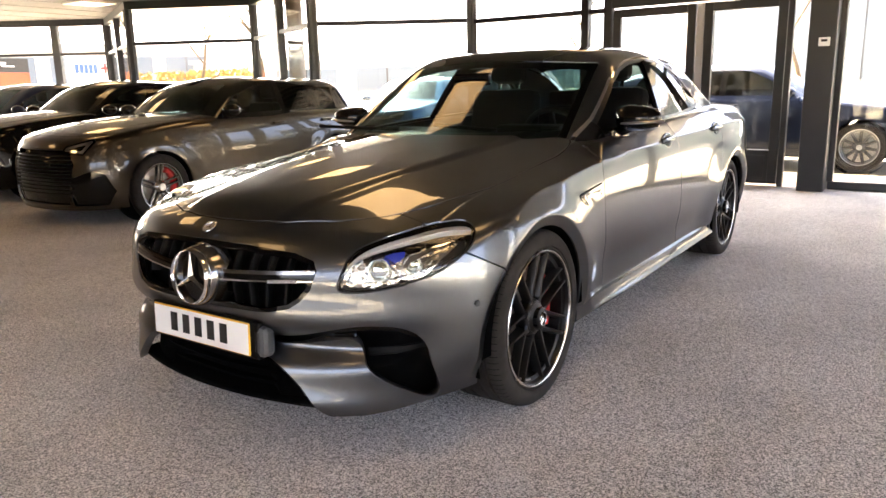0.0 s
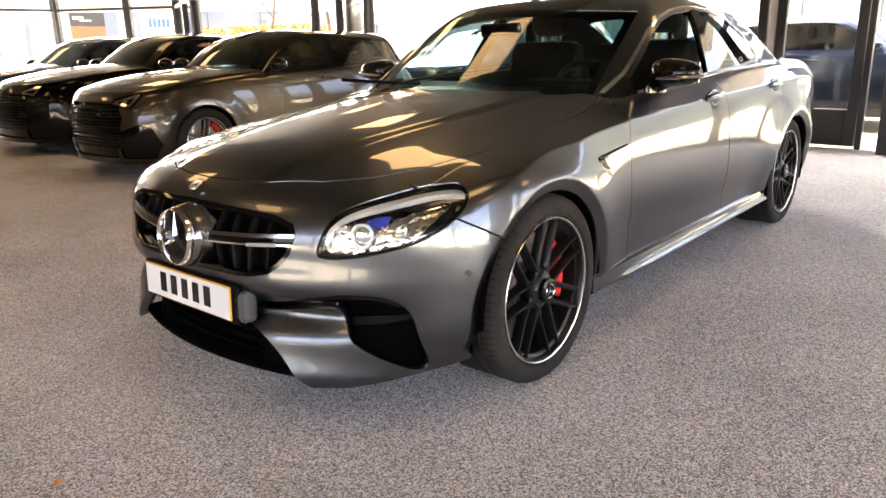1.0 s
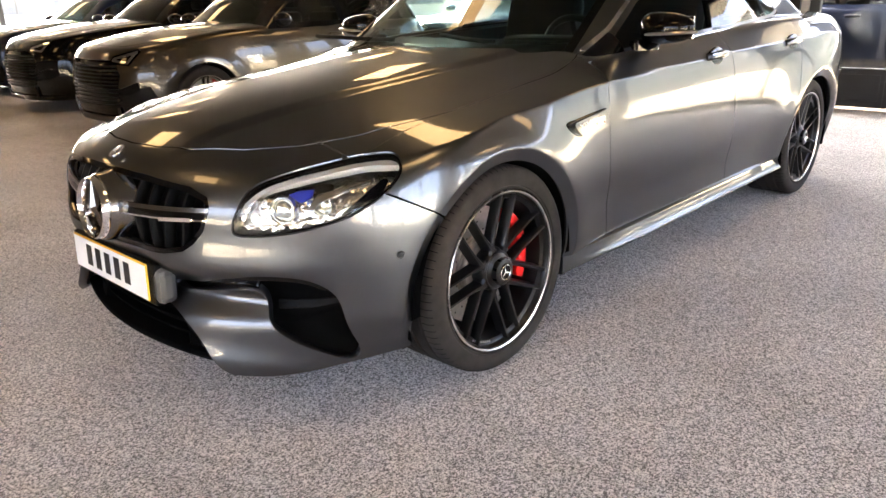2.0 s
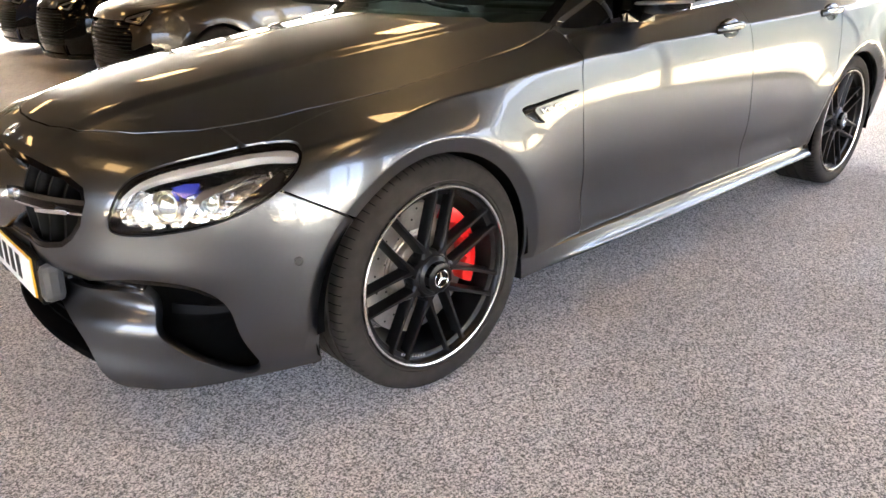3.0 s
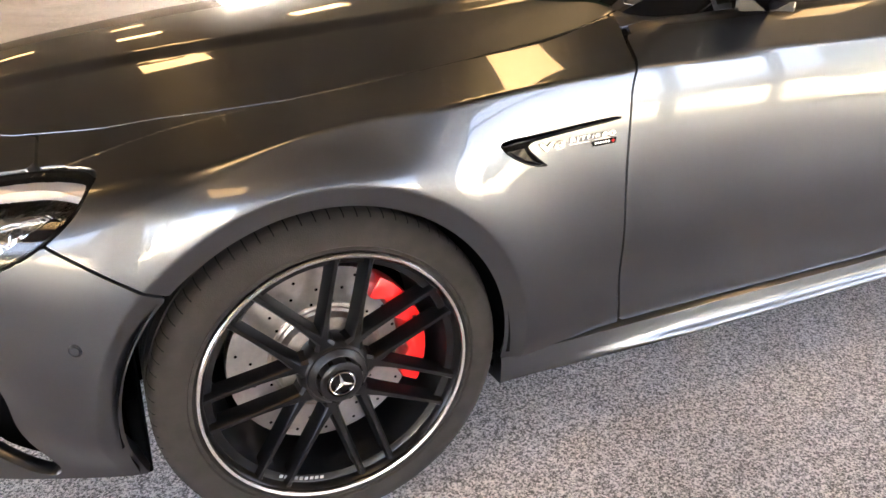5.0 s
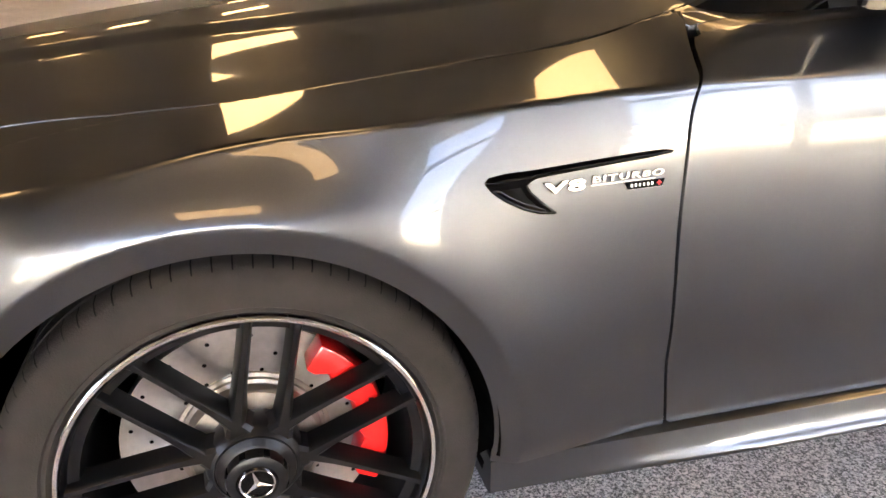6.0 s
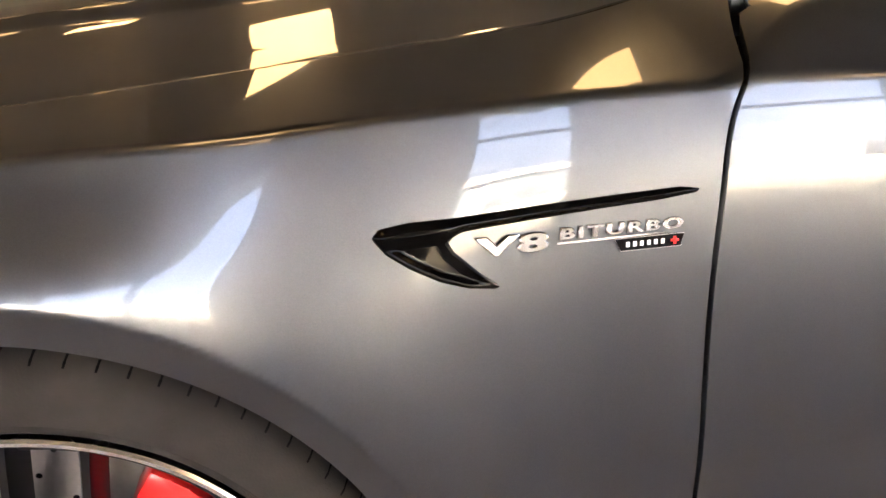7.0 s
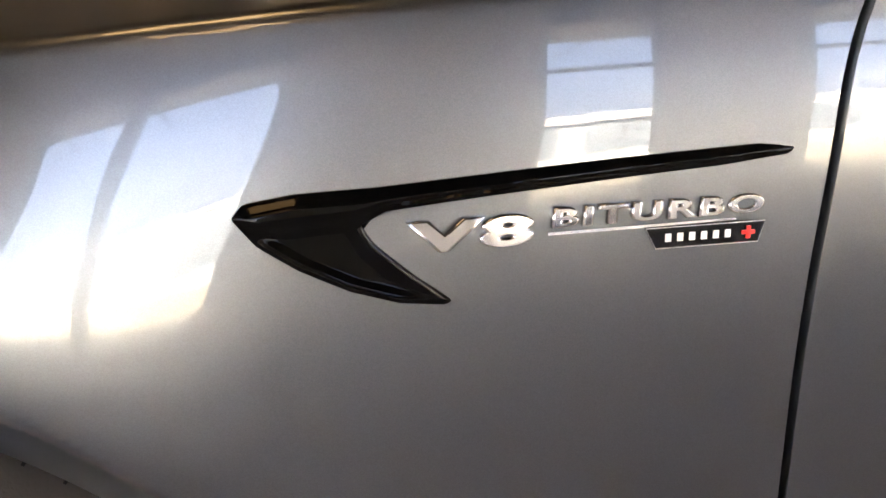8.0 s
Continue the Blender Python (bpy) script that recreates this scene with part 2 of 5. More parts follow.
def side_fan(x0, x1, a0, a1, step, turn, y=0.35, z=0.55):
    """Rays from a line inside the car, fanned out to its left: angles up from level, in degrees."""
    x, a = np.meshgrid(np.arange(x0, x1 + step / 2, step), np.radians(np.arange(a0, a1 + turn / 2, turn)), indexing="ij")
    return np.stack([x, np.full(x.shape, y), np.full(x.shape, z)], -1), np.stack([x * 0, np.cos(a), np.sin(a)], -1)


def front_fan(b0, b1, z0, z1, turn, step, x=0.12, y=0.0):
    b, z = np.meshgrid(np.radians(np.arange(b0, b1 + turn / 2, turn)), np.arange(z0, z1 + step / 2, step), indexing="ij")
    return np.stack([np.full(b.shape, x), np.full(b.shape, y), z], -1), np.stack([np.cos(b), np.sin(b), b * 0], -1)

# ---- the showroom ----
CEIL = 2.85


def carpet():
    m = material("speckled_carpet", (0.30, 0.285, 0.27), 0.95, spec=0.2)
    t = m.node_tree
    b = t.nodes["Principled BSDF"]
    co = t.nodes.new("ShaderNodeTexCoord")
    v = t.nodes.new("ShaderNodeTexNoise")
    v.inputs["Scale"].default_value, v.inputs["Detail"].default_value, v.inputs["Roughness"].default_value = 150, 3, 0.75
    w = t.nodes.new("ShaderNodeTexVoronoi")
    w.inputs["Scale"].default_value = 260
    big = t.nodes.new("ShaderNodeTexNoise")
    big.inputs["Scale"].default_value, big.inputs["Detail"].default_value = 1.3, 4
    r = t.nodes.new("ShaderNodeValToRGB")
    r.color_ramp.elements[0].position, r.color_ramp.elements[0].color = 0.36, (0.15, 0.142, 0.136, 1)
    r.color_ramp.elements[1].position, r.color_ramp.elements[1].color = 0.64, (0.90, 0.86, 0.83, 1)
    e = r.color_ramp.elements.new(0.5)
    e.color = (0.482, 0.468, 0.452, 1)
    sep = t.nodes.new("ShaderNodeSeparateColor")
    mr = t.nodes.new("ShaderNodeMapRange")
    mr.inputs["To Min"].default_value, mr.inputs["To Max"].default_value = -0.16, 0.16
    add = t.nodes.new("ShaderNodeMath")
    for n in (v, w, big):
        t.links.new(co.outputs["Object"], n.inputs["Vector"])
    t.links.new(w.outputs["Color"], sep.inputs[0])
    t.links.new(sep.outputs[0], mr.inputs["Value"])
    t.links.new(v.outputs["Fac"], add.inputs[0])
    t.links.new(mr.outputs[0], add.inputs[1])
    t.links.new(add.outputs[0], r.inputs["Fac"])
    br = t.nodes.new("ShaderNodeMapRange")
    br.inputs["From Min"].default_value, br.inputs["From Max"].default_value = 0.3, 0.7
    br.inputs["To Min"].default_value, br.inputs["To Max"].default_value = 0.86, 1.12
    mix = t.nodes.new("ShaderNodeMix")
    mix.data_type, mix.blend_type = "RGBA", "MULTIPLY"
    mix.inputs["Factor"].default_value = 1
    t.links.new(big.outputs["Fac"], br.inputs["Value"])
    t.links.new(r.outputs["Color"], mix.inputs["A"])
    t.links.new(br.outputs[0], mix.inputs["B"])
    t.links.new(mix.outputs["Result"], b.inputs["Base Color"])
    bp = t.nodes.new("ShaderNodeBump")
    bp.inputs["Strength"].default_value, bp.inputs["Distance"].default_value = 0.7, 0.004
    t.links.new(add.outputs[0], bp.inputs["Height"])
    t.links.new(bp.outputs[0], b.inputs["Normal"])
    return m


CARPET = carpet()
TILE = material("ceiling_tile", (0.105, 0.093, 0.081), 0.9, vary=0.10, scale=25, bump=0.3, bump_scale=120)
CREAM = material("cream_wall", (0.74, 0.71, 0.66), 0.8, vary=0.05, scale=5)
# taupe of the unseen walls, kept dark so they bounce little light
WALL = material("dark_unseen_wall", (0.17, 0.15, 0.13), 0.8, vary=0.05, scale=5)
PAVING = material("pale_paving", (0.30, 0.245, 0.16), 0.9, vary=0.2, scale=6, bump=0.3, bump_scale=40)
LIGHTPANEL = material("warm_light_panel", (0.9, 0.8, 0.6), 0.5, emit=(1.0, 0.60, 0.24), power=0.13)

ROOM = [(-6.75, 6.0), (-6.75, -3.55), (-5.45, -5.40), (-6.85, -8.15), (-5.75, -10.2), (-7.2, -13.2), (-5.6, -15.6), (7.2, -15.6), (7.2, 6.0)]
floor = tagged(part("floor", prism(ROOM, 0.1, "z"), CARPET, at=pose(0, 0, -0.05)), "grey speckled needle-felt carpet of the showroom", "floor", kind="structure")
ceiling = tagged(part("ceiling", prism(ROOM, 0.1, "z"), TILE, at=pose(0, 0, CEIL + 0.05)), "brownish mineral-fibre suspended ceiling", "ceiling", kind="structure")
bm = bmesh.new()
for k in range(26):
    box(bm, -7.2, -15.6 + k * 0.9, CEIL - 0.006, 9.0, -15.575 + k * 0.9, CEIL - 0.001)
for k in range(18):
    box(bm, -7.2 + k * 0.9, -15.6, CEIL - 0.0055, -7.175 + k * 0.9, 8.0, CEIL - 0.0015)
tagged(part("roof", boxed(-8.6, -17.3, CEIL + 0.11, 8.8, 7.5, CEIL + 0.45), LINTEL), "flat roof with a pale overhanging soffit", "roof", kind="structure")
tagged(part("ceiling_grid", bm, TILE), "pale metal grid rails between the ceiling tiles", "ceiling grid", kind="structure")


def glazing(name, a, b, mullions, transoms, low=0.0, high=CEIL, heavy=0.10):
    """A glazed bay of wall from a to b: sill, head, uprights, cross bars and panes."""
    (ax, ay), (bx, by) = a, b
    length = math.hypot(bx - ax, by - ay)
    root = tagged(new(name), "anthracite aluminium shopfront glazing with clear panes", "window", kind="structure")
    root.matrix_basis = pose(ax, ay, 0, 0, 0, math.degrees(math.atan2(by - ay, bx - ax)))
    bm = bmesh.new()
    box(bm, 0, -0.05, low, length, 0.05, low + 0.09, 0.006)
    part("sill_rail", bm, FRAME, root)
    part("head_rail", boxed(0, -0.05, high - 0.14, length, 0.05, high, bevel=0.006), FRAME, root)
    marks = [0.0] + [m * length for m in mullions] + [length]
    for m in marks:
        part("mullion", boxed(m - heavy / 2, -0.06, low + 0.09, m + heavy / 2, 0.06, high - 0.14, bevel=0.006), FRAME, root)
    for m0, m1 in zip(marks, marks[1:]):
        heights = [low + 0.09] + list(transoms) + [high - 0.14]
        for z in transoms:
            part("transom", boxed(m0 + heavy / 2, -0.04, z - 0.03, m1 - heavy / 2, 0.04, z + 0.03, bevel=0.004), FRAME, root)
        for z0, z1 in zip(heights, heights[1:]):
            p = part("pane", boxed(m0 + heavy / 2, -0.006, z0 + 0.02, m1 - heavy / 2, 0.006, z1 - 0.02), PANE, root)
            p.visible_shadow = False
    return root


def wall(name, a, b, low, high, mat=WALL, thick=0.2):
    (ax, ay), (bx, by) = a, b
    length = math.hypot(bx - ax, by - ay)
    ob = part(name, boxed(0, -thick / 2, low, length, thick / 2, high), mat)
    ob.matrix_basis = pose(ax, ay, 0, 0, 0, math.degrees(math.atan2(by - ay, bx - ax)))
    return tagged(ob, "plain cream plastered showroom wall" if mat == CREAM else "unseen plain wall, toned dark taupe to cut bounced light", "wall", kind="structure")


V = ROOM
glazing("window_1", (-6.75, 6.0), (-6.75, 1.14), [0.33, 0.66], [])
glazing("window_2", (-6.75, -1.50), (-6.75, -3.55), [0.15], [2.12])
glazing("window_3", V[1], V[2], [], [2.14], heavy=0.14)
glazing("window_4", V[2], V[3], [0.5], [2.14], heavy=0.12)
glazing("window_5", V[3], V[4], [], [2.12], heavy=0.12)
glazing("window_6", V[4], V[5], [0.5], [2.12], heavy=0.12)
glazing("window_7", V[5], V[6], [0.4], [2.12], heavy=0.16)
glazing("window_8", V[6], (-2.0, -15.6), [0.5], [2.12])
# unseen walls added to close the room and keep that end dim
wall("wall_south", (-2.0, -15.6), (7.2, -15.6), 0, CEIL)
wall("wall_east", (7.2, -15.6), (7.2, -1.6), 0, CEIL)
glazing("window_12", (7.2, -1.6), (7.2, 6.0), [0.33, 0.66], [], heavy=0.16)
glazing("window_9", (-3.6, 6.0), (-6.75, 6.0), [0.5], [2.12], heavy=0.12)
wall("wall_north", (-2.75, 6.0), (-3.6, 6.0), 0, CEIL, CREAM)
glazing("window_10", (-1.95, 6.0), (-2.75, 6.0), [], [1.22, 2.05], heavy=0.08)
wall("wall_north_middle", (-0.15, 6.0), (-1.95, 6.0), 0, CEIL, CREAM)
glazing("window_11", (1.8, 6.0), (-0.15, 6.0), [0.5], [], heavy=0.12)
glazing("window_13", (4.6, 6.0), (1.8, 6.0), [0.5], [], high=1.75, heavy=0.12)
wall("wall_north_lintel", (4.6, 6.0), (1.8, 6.0), 1.75, CEIL, CREAM)
wall("wall_north_end", (7.2, 6.0), (4.6, 6.0), 0, CEIL, CREAM)

# door and post by the far wall
post = tagged(part("door_post", boxed(-6.83, 0.86, 0.0, -6.45, 1.13, CEIL, bevel=0.008), FRAME), "square anthracite steel post beside the glass door", "post", kind="structure")
thermostat = thing("thermostat", "small white wall thermostat on the dark post", "thermostat", pose(-6.45, 1.02, 1.60))
part("casing", boxed(0, -0.055, -0.045, 0.025, 0.055, 0.045, bevel=0.006), WHITE, thermostat)
part("display", boxed(0.025, -0.03, 0.0, 0.027, 0.03, 0.025), LETTER, thermostat)
door = tagged(new("door_1"), "anthracite framed glass double door, shut", "door", kind="structure")
door.matrix_basis = pose(-6.75, -0.62, 0)


def leaf(y0, y1):
    for a, b in ((y0, y0 + 0.10), (y1 - 0.10, y1)):
        part("stile", boxed(-0.035, a, 0.03, 0.035, b, 2.12, bevel=0.005), FRAME, door)
    part("bottom_rail", boxed(-0.035, y0 + 0.10, 0.03, 0.035, y1 - 0.10, 0.42, bevel=0.005), FRAME, door)
    part("bottom_panel", boxed(0.035, y0 + 0.14, 0.10, 0.042, y1 - 0.14, 0.36, bevel=0.003), FRAME, door)
    part("top_rail", boxed(-0.035, y0 + 0.10, 2.02, 0.035, y1 - 0.10, 2.12, bevel=0.005), FRAME, door)
    p = part("pane", boxed(-0.006, y0 + 0.10, 0.42, 0.006, y1 - 0.10, 2.02), PANE, door)
    p.visible_shadow = False


leaf(-0.81, 0.215)
leaf(0.315, 1.22)
part("meeting_strip", boxed(-0.03, 0.225, 0.03, 0.02, 0.305, 2.12, bevel=0.005), LINTEL, door)
part("handle", sweep([(0.04, 0.50, 0.30), (0.10, 0.50, 0.30), (0.10, 0.62, 0.30), (0.04, 0.62, 0.30)], 0.012), SATIN, door)
part("frame_head", boxed(-0.05, -0.82, 2.14, 0.05, 1.48, 2.26, bevel=0.005), FRAME, door)
part("frame_top", boxed(-0.05, -0.82, CEIL - 0.14, 0.05, 1.48, CEIL, bevel=0.005), FRAME, door)
for y in (-0.85, 1.26):
    part("jamb", boxed(-0.05, y - 0.03, 0, 0.05, y + 0.03, 2.14 if y > 0 else CEIL, bevel=0.005), FRAME, door)
side = part("side_pane", boxed(-0.006, 1.295, 0.10, 0.006, 1.48, 2.14), PANE, door)
side.visible_shadow = False
top = part("fanlight", boxed(-0.006, -0.82, 2.26, 0.006, 1.48, CEIL - 0.14), PANE, door)
top.visible_shadow = False

column = thing("column", "round brown steel column behind the glazing", "column", pose(-6.3, -6.6, 0))
part("shaft", lathe([(0.13, 0.0), (0.13, CEIL)], 32, "z"), material("brown_steel", (0.12, 0.085, 0.065), 0.45, vary=0.1, scale=6), column, smooth=True)


def light_panel(x, y, w=0.6, d=0.6, mat=LIGHTPANEL):
    ob = thing("ceiling_light", "flush rectangular ceiling light with warm glow", "ceiling light", pose(x, y, CEIL - 0.03), group="ceiling lights")
    part("diffuser", boxed(-w / 2, -d / 2, 0.0, w / 2, d / 2, 0.012), mat, ob)
    for a, b, c, e in ((-w / 2 - 0.02, -d / 2 - 0.02, -w / 2, d / 2 + 0.02), (w / 2, -d / 2 - 0.02, w / 2 + 0.02, d / 2 + 0.02), (-w / 2, -d / 2 - 0.02, w / 2, -d / 2), (-w / 2, d / 2, w / 2, d / 2 + 0.02)):
        part("frame", boxed(a, b, -0.004, c, e, 0.022), LINTEL, ob)
    return ob


lamp = light_panel(-3.5, -13.1)
for ix in range(7):
    for iy in range(8):
        if (ix + iy + (iy == 7)) % 2 and (ix, iy) != (1, 0):
            copy_thing(lamp, pose(-5.35 + ix * 1.85, -13.1 + iy * 2.4, CEIL - 0.03))

# outside
ground = tagged(part("ground", boxed(-400, -400, -0.5, 400, 400, -0.02), PAVING), "pale yellowish paving outside, reaching the horizon", "ground", kind="structure")
# ---- the saloon's outer skin: one implicit surface, f < 0 inside ----
# x forward from the front axle, y to the car's left, z up; all metres
def curve(xs, ys):
    """A natural cubic spline through a few stations, straight beyond its ends."""
    xs, ys = np.array(xs, float), np.array(ys, float)
    n = len(xs)
    h = np.diff(xs)
    a, r = np.eye(n), np.zeros(n)
    for i in range(1, n - 1):
        a[i, i - 1:i + 2] = h[i - 1], 2 * (h[i - 1] + h[i]), h[i]
        r[i] = 6 * ((ys[i + 1] - ys[i]) / h[i] - (ys[i] - ys[i - 1]) / h[i - 1])
    m = np.linalg.solve(a, r)

    def value(x):
        x = np.asarray(x, float)
        c = np.clip(x, xs[0], xs[-1])
        i = np.clip(np.searchsorted(xs, c) - 1, 0, n - 2)
        p, q, d = xs[i + 1] - c, c - xs[i], h[i]
        s = m[i] * p ** 3 / (6 * d) + m[i + 1] * q ** 3 / (6 * d) + (ys[i] / d - m[i] * d / 6) * p + (ys[i + 1] / d - m[i + 1] * d / 6) * q
        g0 = (ys[1] - ys[0]) / h[0] - h[0] * (2 * m[0] + m[1]) / 6
        g1 = (ys[-1] - ys[-2]) / h[-1] + h[-1] * (m[-2] + 2 * m[-1]) / 6
        return s + np.where(x < xs[0], (x - xs[0]) * g0, 0) + np.where(x > xs[-1], (x - xs[-1]) * g1, 0)
    return value


def ramp(a, b, x):
    t = np.clip((np.asarray(x, float) - a) / (b - a), 0, 1)
    return t * t * (3 - 2 * t)


def smax(a, b, r):
    k = np.maximum(r - np.abs(a - b), 0) / r
    return np.maximum(a, b) + k * k * r / 4


def polygon(points, u, v, round_by=0.0):
    """Signed distance to a closed outline in a plane, negative inside."""
    u, v = np.asarray(u, float), np.asarray(v, float)
    best, inside = np.full(u.shape, 9.0), np.zeros(u.shape, bool)
    for (x0, y0), (x1, y1) in zip(points, points[1:] + points[:1]):
        dx, dy = x1 - x0, y1 - y0
        t = np.clip(((u - x0) * dx + (v - y0) * dy) / (dx * dx + dy * dy), 0, 1)
        best = np.minimum(best, np.hypot(u - x0 - t * dx, v - y0 - t * dy))
        if dy:
            inside ^= ((y0 > v) != (y1 > v)) & (u < x0 + (v - y0) * dx / dy)
    return np.where(inside, -best, best) - round_by


def rounded(points, cuts=2):
    """A closed outline with its corners cut off again and again."""
    for _ in range(cuts):
        points = [(a[0] + (b[0] - a[0]) * f, a[1] + (b[1] - a[1]) * f) for a, b in zip(points, points[1:] + points[:1]) for f in (0.25, 0.75)]
    return points


AXLE, WHEELBASE, TYRE = 0.347, 2.939, 0.347
crease_z = curve([-4.1, -2.9, -1.8, -0.96, -0.37, 0.06, 0.3, 0.6], [0.935, 0.945, 0.925, 0.903, 0.874, 0.842, 0.826, 0.78])
low_w = curve([0.12, 0.2, 0.29, 0.42, 0.56, 0.68, 0.78, 0.84, 0.885, 0.93], [0.855, 0.872, 0.886, 0.902, 0.914, 0.9145, 0.908, 0.8995, 0.8895, 0.878])


def side_w(z):
    """Half width by height, with the hard shoulder line at 0.885."""
    return np.where(z < 0.885, low_w(z), 0.8895 - (z - 0.885) * 0.78)



nose_x = curve([0.1, 0.2, 0.3, 0.4, 0.5, 0.6, 0.7, 0.757, 0.8], [0.80, 0.835, 0.848, 0.852, 0.860, 0.866, 0.842, 0.812, 0.77])
tail_x = curve([0.2, 0.4, 0.6, 0.8, 0.95, 1.05], [-3.98, -4.07, -4.09, -4.07, -4.06, -4.05])
hood_z = curve([-1.2, -0.6, -0.4, -0.1, 0.2, 0.35, 0.5, 0.68, 0.78, 0.86, 0.92], [1.06, 1.005, 0.983, 0.945, 0.905, 0.8835, 0.8595, 0.815, 0.775, 0.722, 0.66])
deck_z = curve([-4.2, -4.05, -3.8, -3.4, -2.8, -1.2], [1.03, 1.06, 1.075, 1.08, 1.08, 1.06])
edge_z = curve([-0.9, -0.75, -0.6, -0.5, -0.34, -0.17, 0.0, 0.14, 0.4], [1.025, 0.99, 0.946, 0.926, 0.902, 0.879, 0.858, 0.841, 0.790])
ridge_z = curve([-0.9, -0.66, -0.37, -0.15, 0.0, 0.126, 0.4], [0.902, 0.8905, 0.875, 0.856, 0.841, 0.820, 0.775])


def flare(x, z, xc):
    r = np.hypot(x - xc - 0.012, z - 0.335)
    lip = 0.012 + 0.028 * (r - 0.365) / 0.053
    out = 0.040 * np.exp(-(np.maximum(r - 0.418, 0) / 0.155) ** 1.5)
    return np.where(r < 0.418, np.minimum(lip, 0.040), out) * ramp(0.16, 0.34, z) * (1 - (ramp(0.735, 0.875, z) * ramp(-0.27, -0.06, x) if xc == 0.0 else 0.0))


def skin(x, y, z):
    x, y, z = np.asarray(x, float), np.abs(np.asarray(y, float)), np.asarray(z, float)
    zz = z - (crease_z(x) + 0.018 * ramp(-0.60, -0.35, x) - 0.887) * ramp(0.55, 0.82, z)
    w = side_w(zz)
    w = w + 0.020 * ramp(-1.7, -2.9, x) * ramp(0.3, 0.6, z) + flare(x, z, 0.0) + flare(x, z, -WHEELBASE)
    # the bumper's corner stands upright below its waist and leans back above it
    front = ramp(0.20, 0.40, x)
    w = w + front * (0.8 * np.maximum(0.914 - low_w(z), 0) * ramp(0.22, 0.36, z) * ramp(0.66, 0.58, z) - 0.04 * np.clip(z - 0.5, 0, 0.25))
    # a hollow below the door's waist and the line that rises from the sill
    w = w - 0.010 * np.exp(-((z - 0.40 - 0.03 * (x + 1.5)) / 0.07) ** 2) * ramp(-0.45, -0.75, x) * ramp(-2.6, -2.2, x)
    ledge = ramp(0.16, 0.32, y) * ramp(0.84, 0.68, y)
    xn, xt = nose_x(z) + ledge * (0.055 * np.exp(-((z - 0.17) / 0.08) ** 2) - 0.065 * np.exp(-((z - 0.395) / 0.055) ** 2)) + 0.032 * ledge * ramp(0.60, 0.45, z), tail_x(z)
    fx = np.clip((x - 0.16) / (xn - 0.16), 0, 3)
    bx = np.clip((x + 3.1) / (xt + 3.1), 0, 3)
    wall = w * (((fx ** 2.25 + (y / w) ** 2.25) ** (1 / 2.25)) - 1)
    wall = np.maximum(wall, w * (((bx ** 3 + (y / w) ** 3) ** (1 / 3)) - 1))
    yr = 0.24 + 0.16 * (0.75 - x)
    dome = 0.012 * (1 - ramp(yr - 0.02, yr + 0.045, y)) * ramp(0.8, 0.6, x) + (0.009 * (1 - ramp(yr, yr + 0.26, y)) - 0.004) * ramp(0.74, 0.55, x)
    hood = hood_z(x) - np.where(y < 0.58, 0.162 * y * y, 0.0545 + (y - 0.58) * 0.06 + (0.162 * y * y - 0.0545 - (y - 0.58) * 0.06) * ramp(0.1, 0.4, x)) + dome - 0.012 - (0.04 + 0.09 * ramp(0.25, -0.2, x)) * np.maximum(y - 0.68, 0)
    top = np.where(x > -1.2, hood, deck_z(x) - 0.05 * (y / 0.8) ** 2.2)
    # the strip between bonnet and shoulder line is nearly flat
    edge, ridge = edge_z(x), ridge_z(x)
    strip = np.where(y < 0.73, hood_z(x) + dome - 0.012 - (hood_z(x) - 0.012 - edge) * (y / 0.73) ** 2.1, edge + (ridge - edge) * (y - 0.73) / 0.155)
    top = top + (strip - top) * ramp(0.62, 0.20, x) * (x > -1.2)
    shoulder = side_top(x)
    back = ramp(-0.62, -0.82, x) * np.maximum(ramp(0.60, 0.74, y), ramp(-0.95, -1.15, x))
    top = top * (1 - back) + np.where(x > -2.9, shoulder, top) * back
    return smax(wall, (z - top) * 0.93, 0.005 + 0.075 * ramp(0.05, 0.65, x) + 0.025 * ramp(-0.6, -0.9, x))


side_top = curve([-4.1, -3.3, -2.5, -1.33, -0.95, -0.66, -0.3], [1.07, 1.065, 1.047, 0.999, 0.978, 0.956, 0.93])


# ---- the saloon's cabin: a second implicit surface ----
roof_z = curve([-3.9, -3.4, -2.9, -2.4, -1.9, -1.5, -1.2, -0.8], [1.10, 1.25, 1.375, 1.437, 1.455, 1.436, 1.395, 1.30])
cab_w = curve([0.85, 0.95, 1.05, 1.2, 1.3, 1.4, 1.5], [0.845, 0.822, 0.790, 0.722, 0.668, 0.60, 0.52])


def cabin(x, y, z):
    x, y, z = np.asarray(x, float), np.abs(np.asarray(y, float)), np.asarray(z, float)
    pinch = 0.13 * ramp(-1.9, -3.5, x) + 0.05 * ramp(-1.3, -0.6, x)
    side = (y - cab_w(z) + pinch) * 0.92
    roof = (z - roof_z(x) + 0.035 * (y / 0.6) ** 2) * 0.95
    screen = (x + 0.53 + (z - 1.0) * 1.72 + 0.55 * y * y) * 0.5
    back = (-x - 3.62 + (z - 1.06) * 2.1 + 0.35 * y * y) * 0.42
    return smax(smax(smax(side, roof, 0.09), screen, 0.05), back, 0.06)

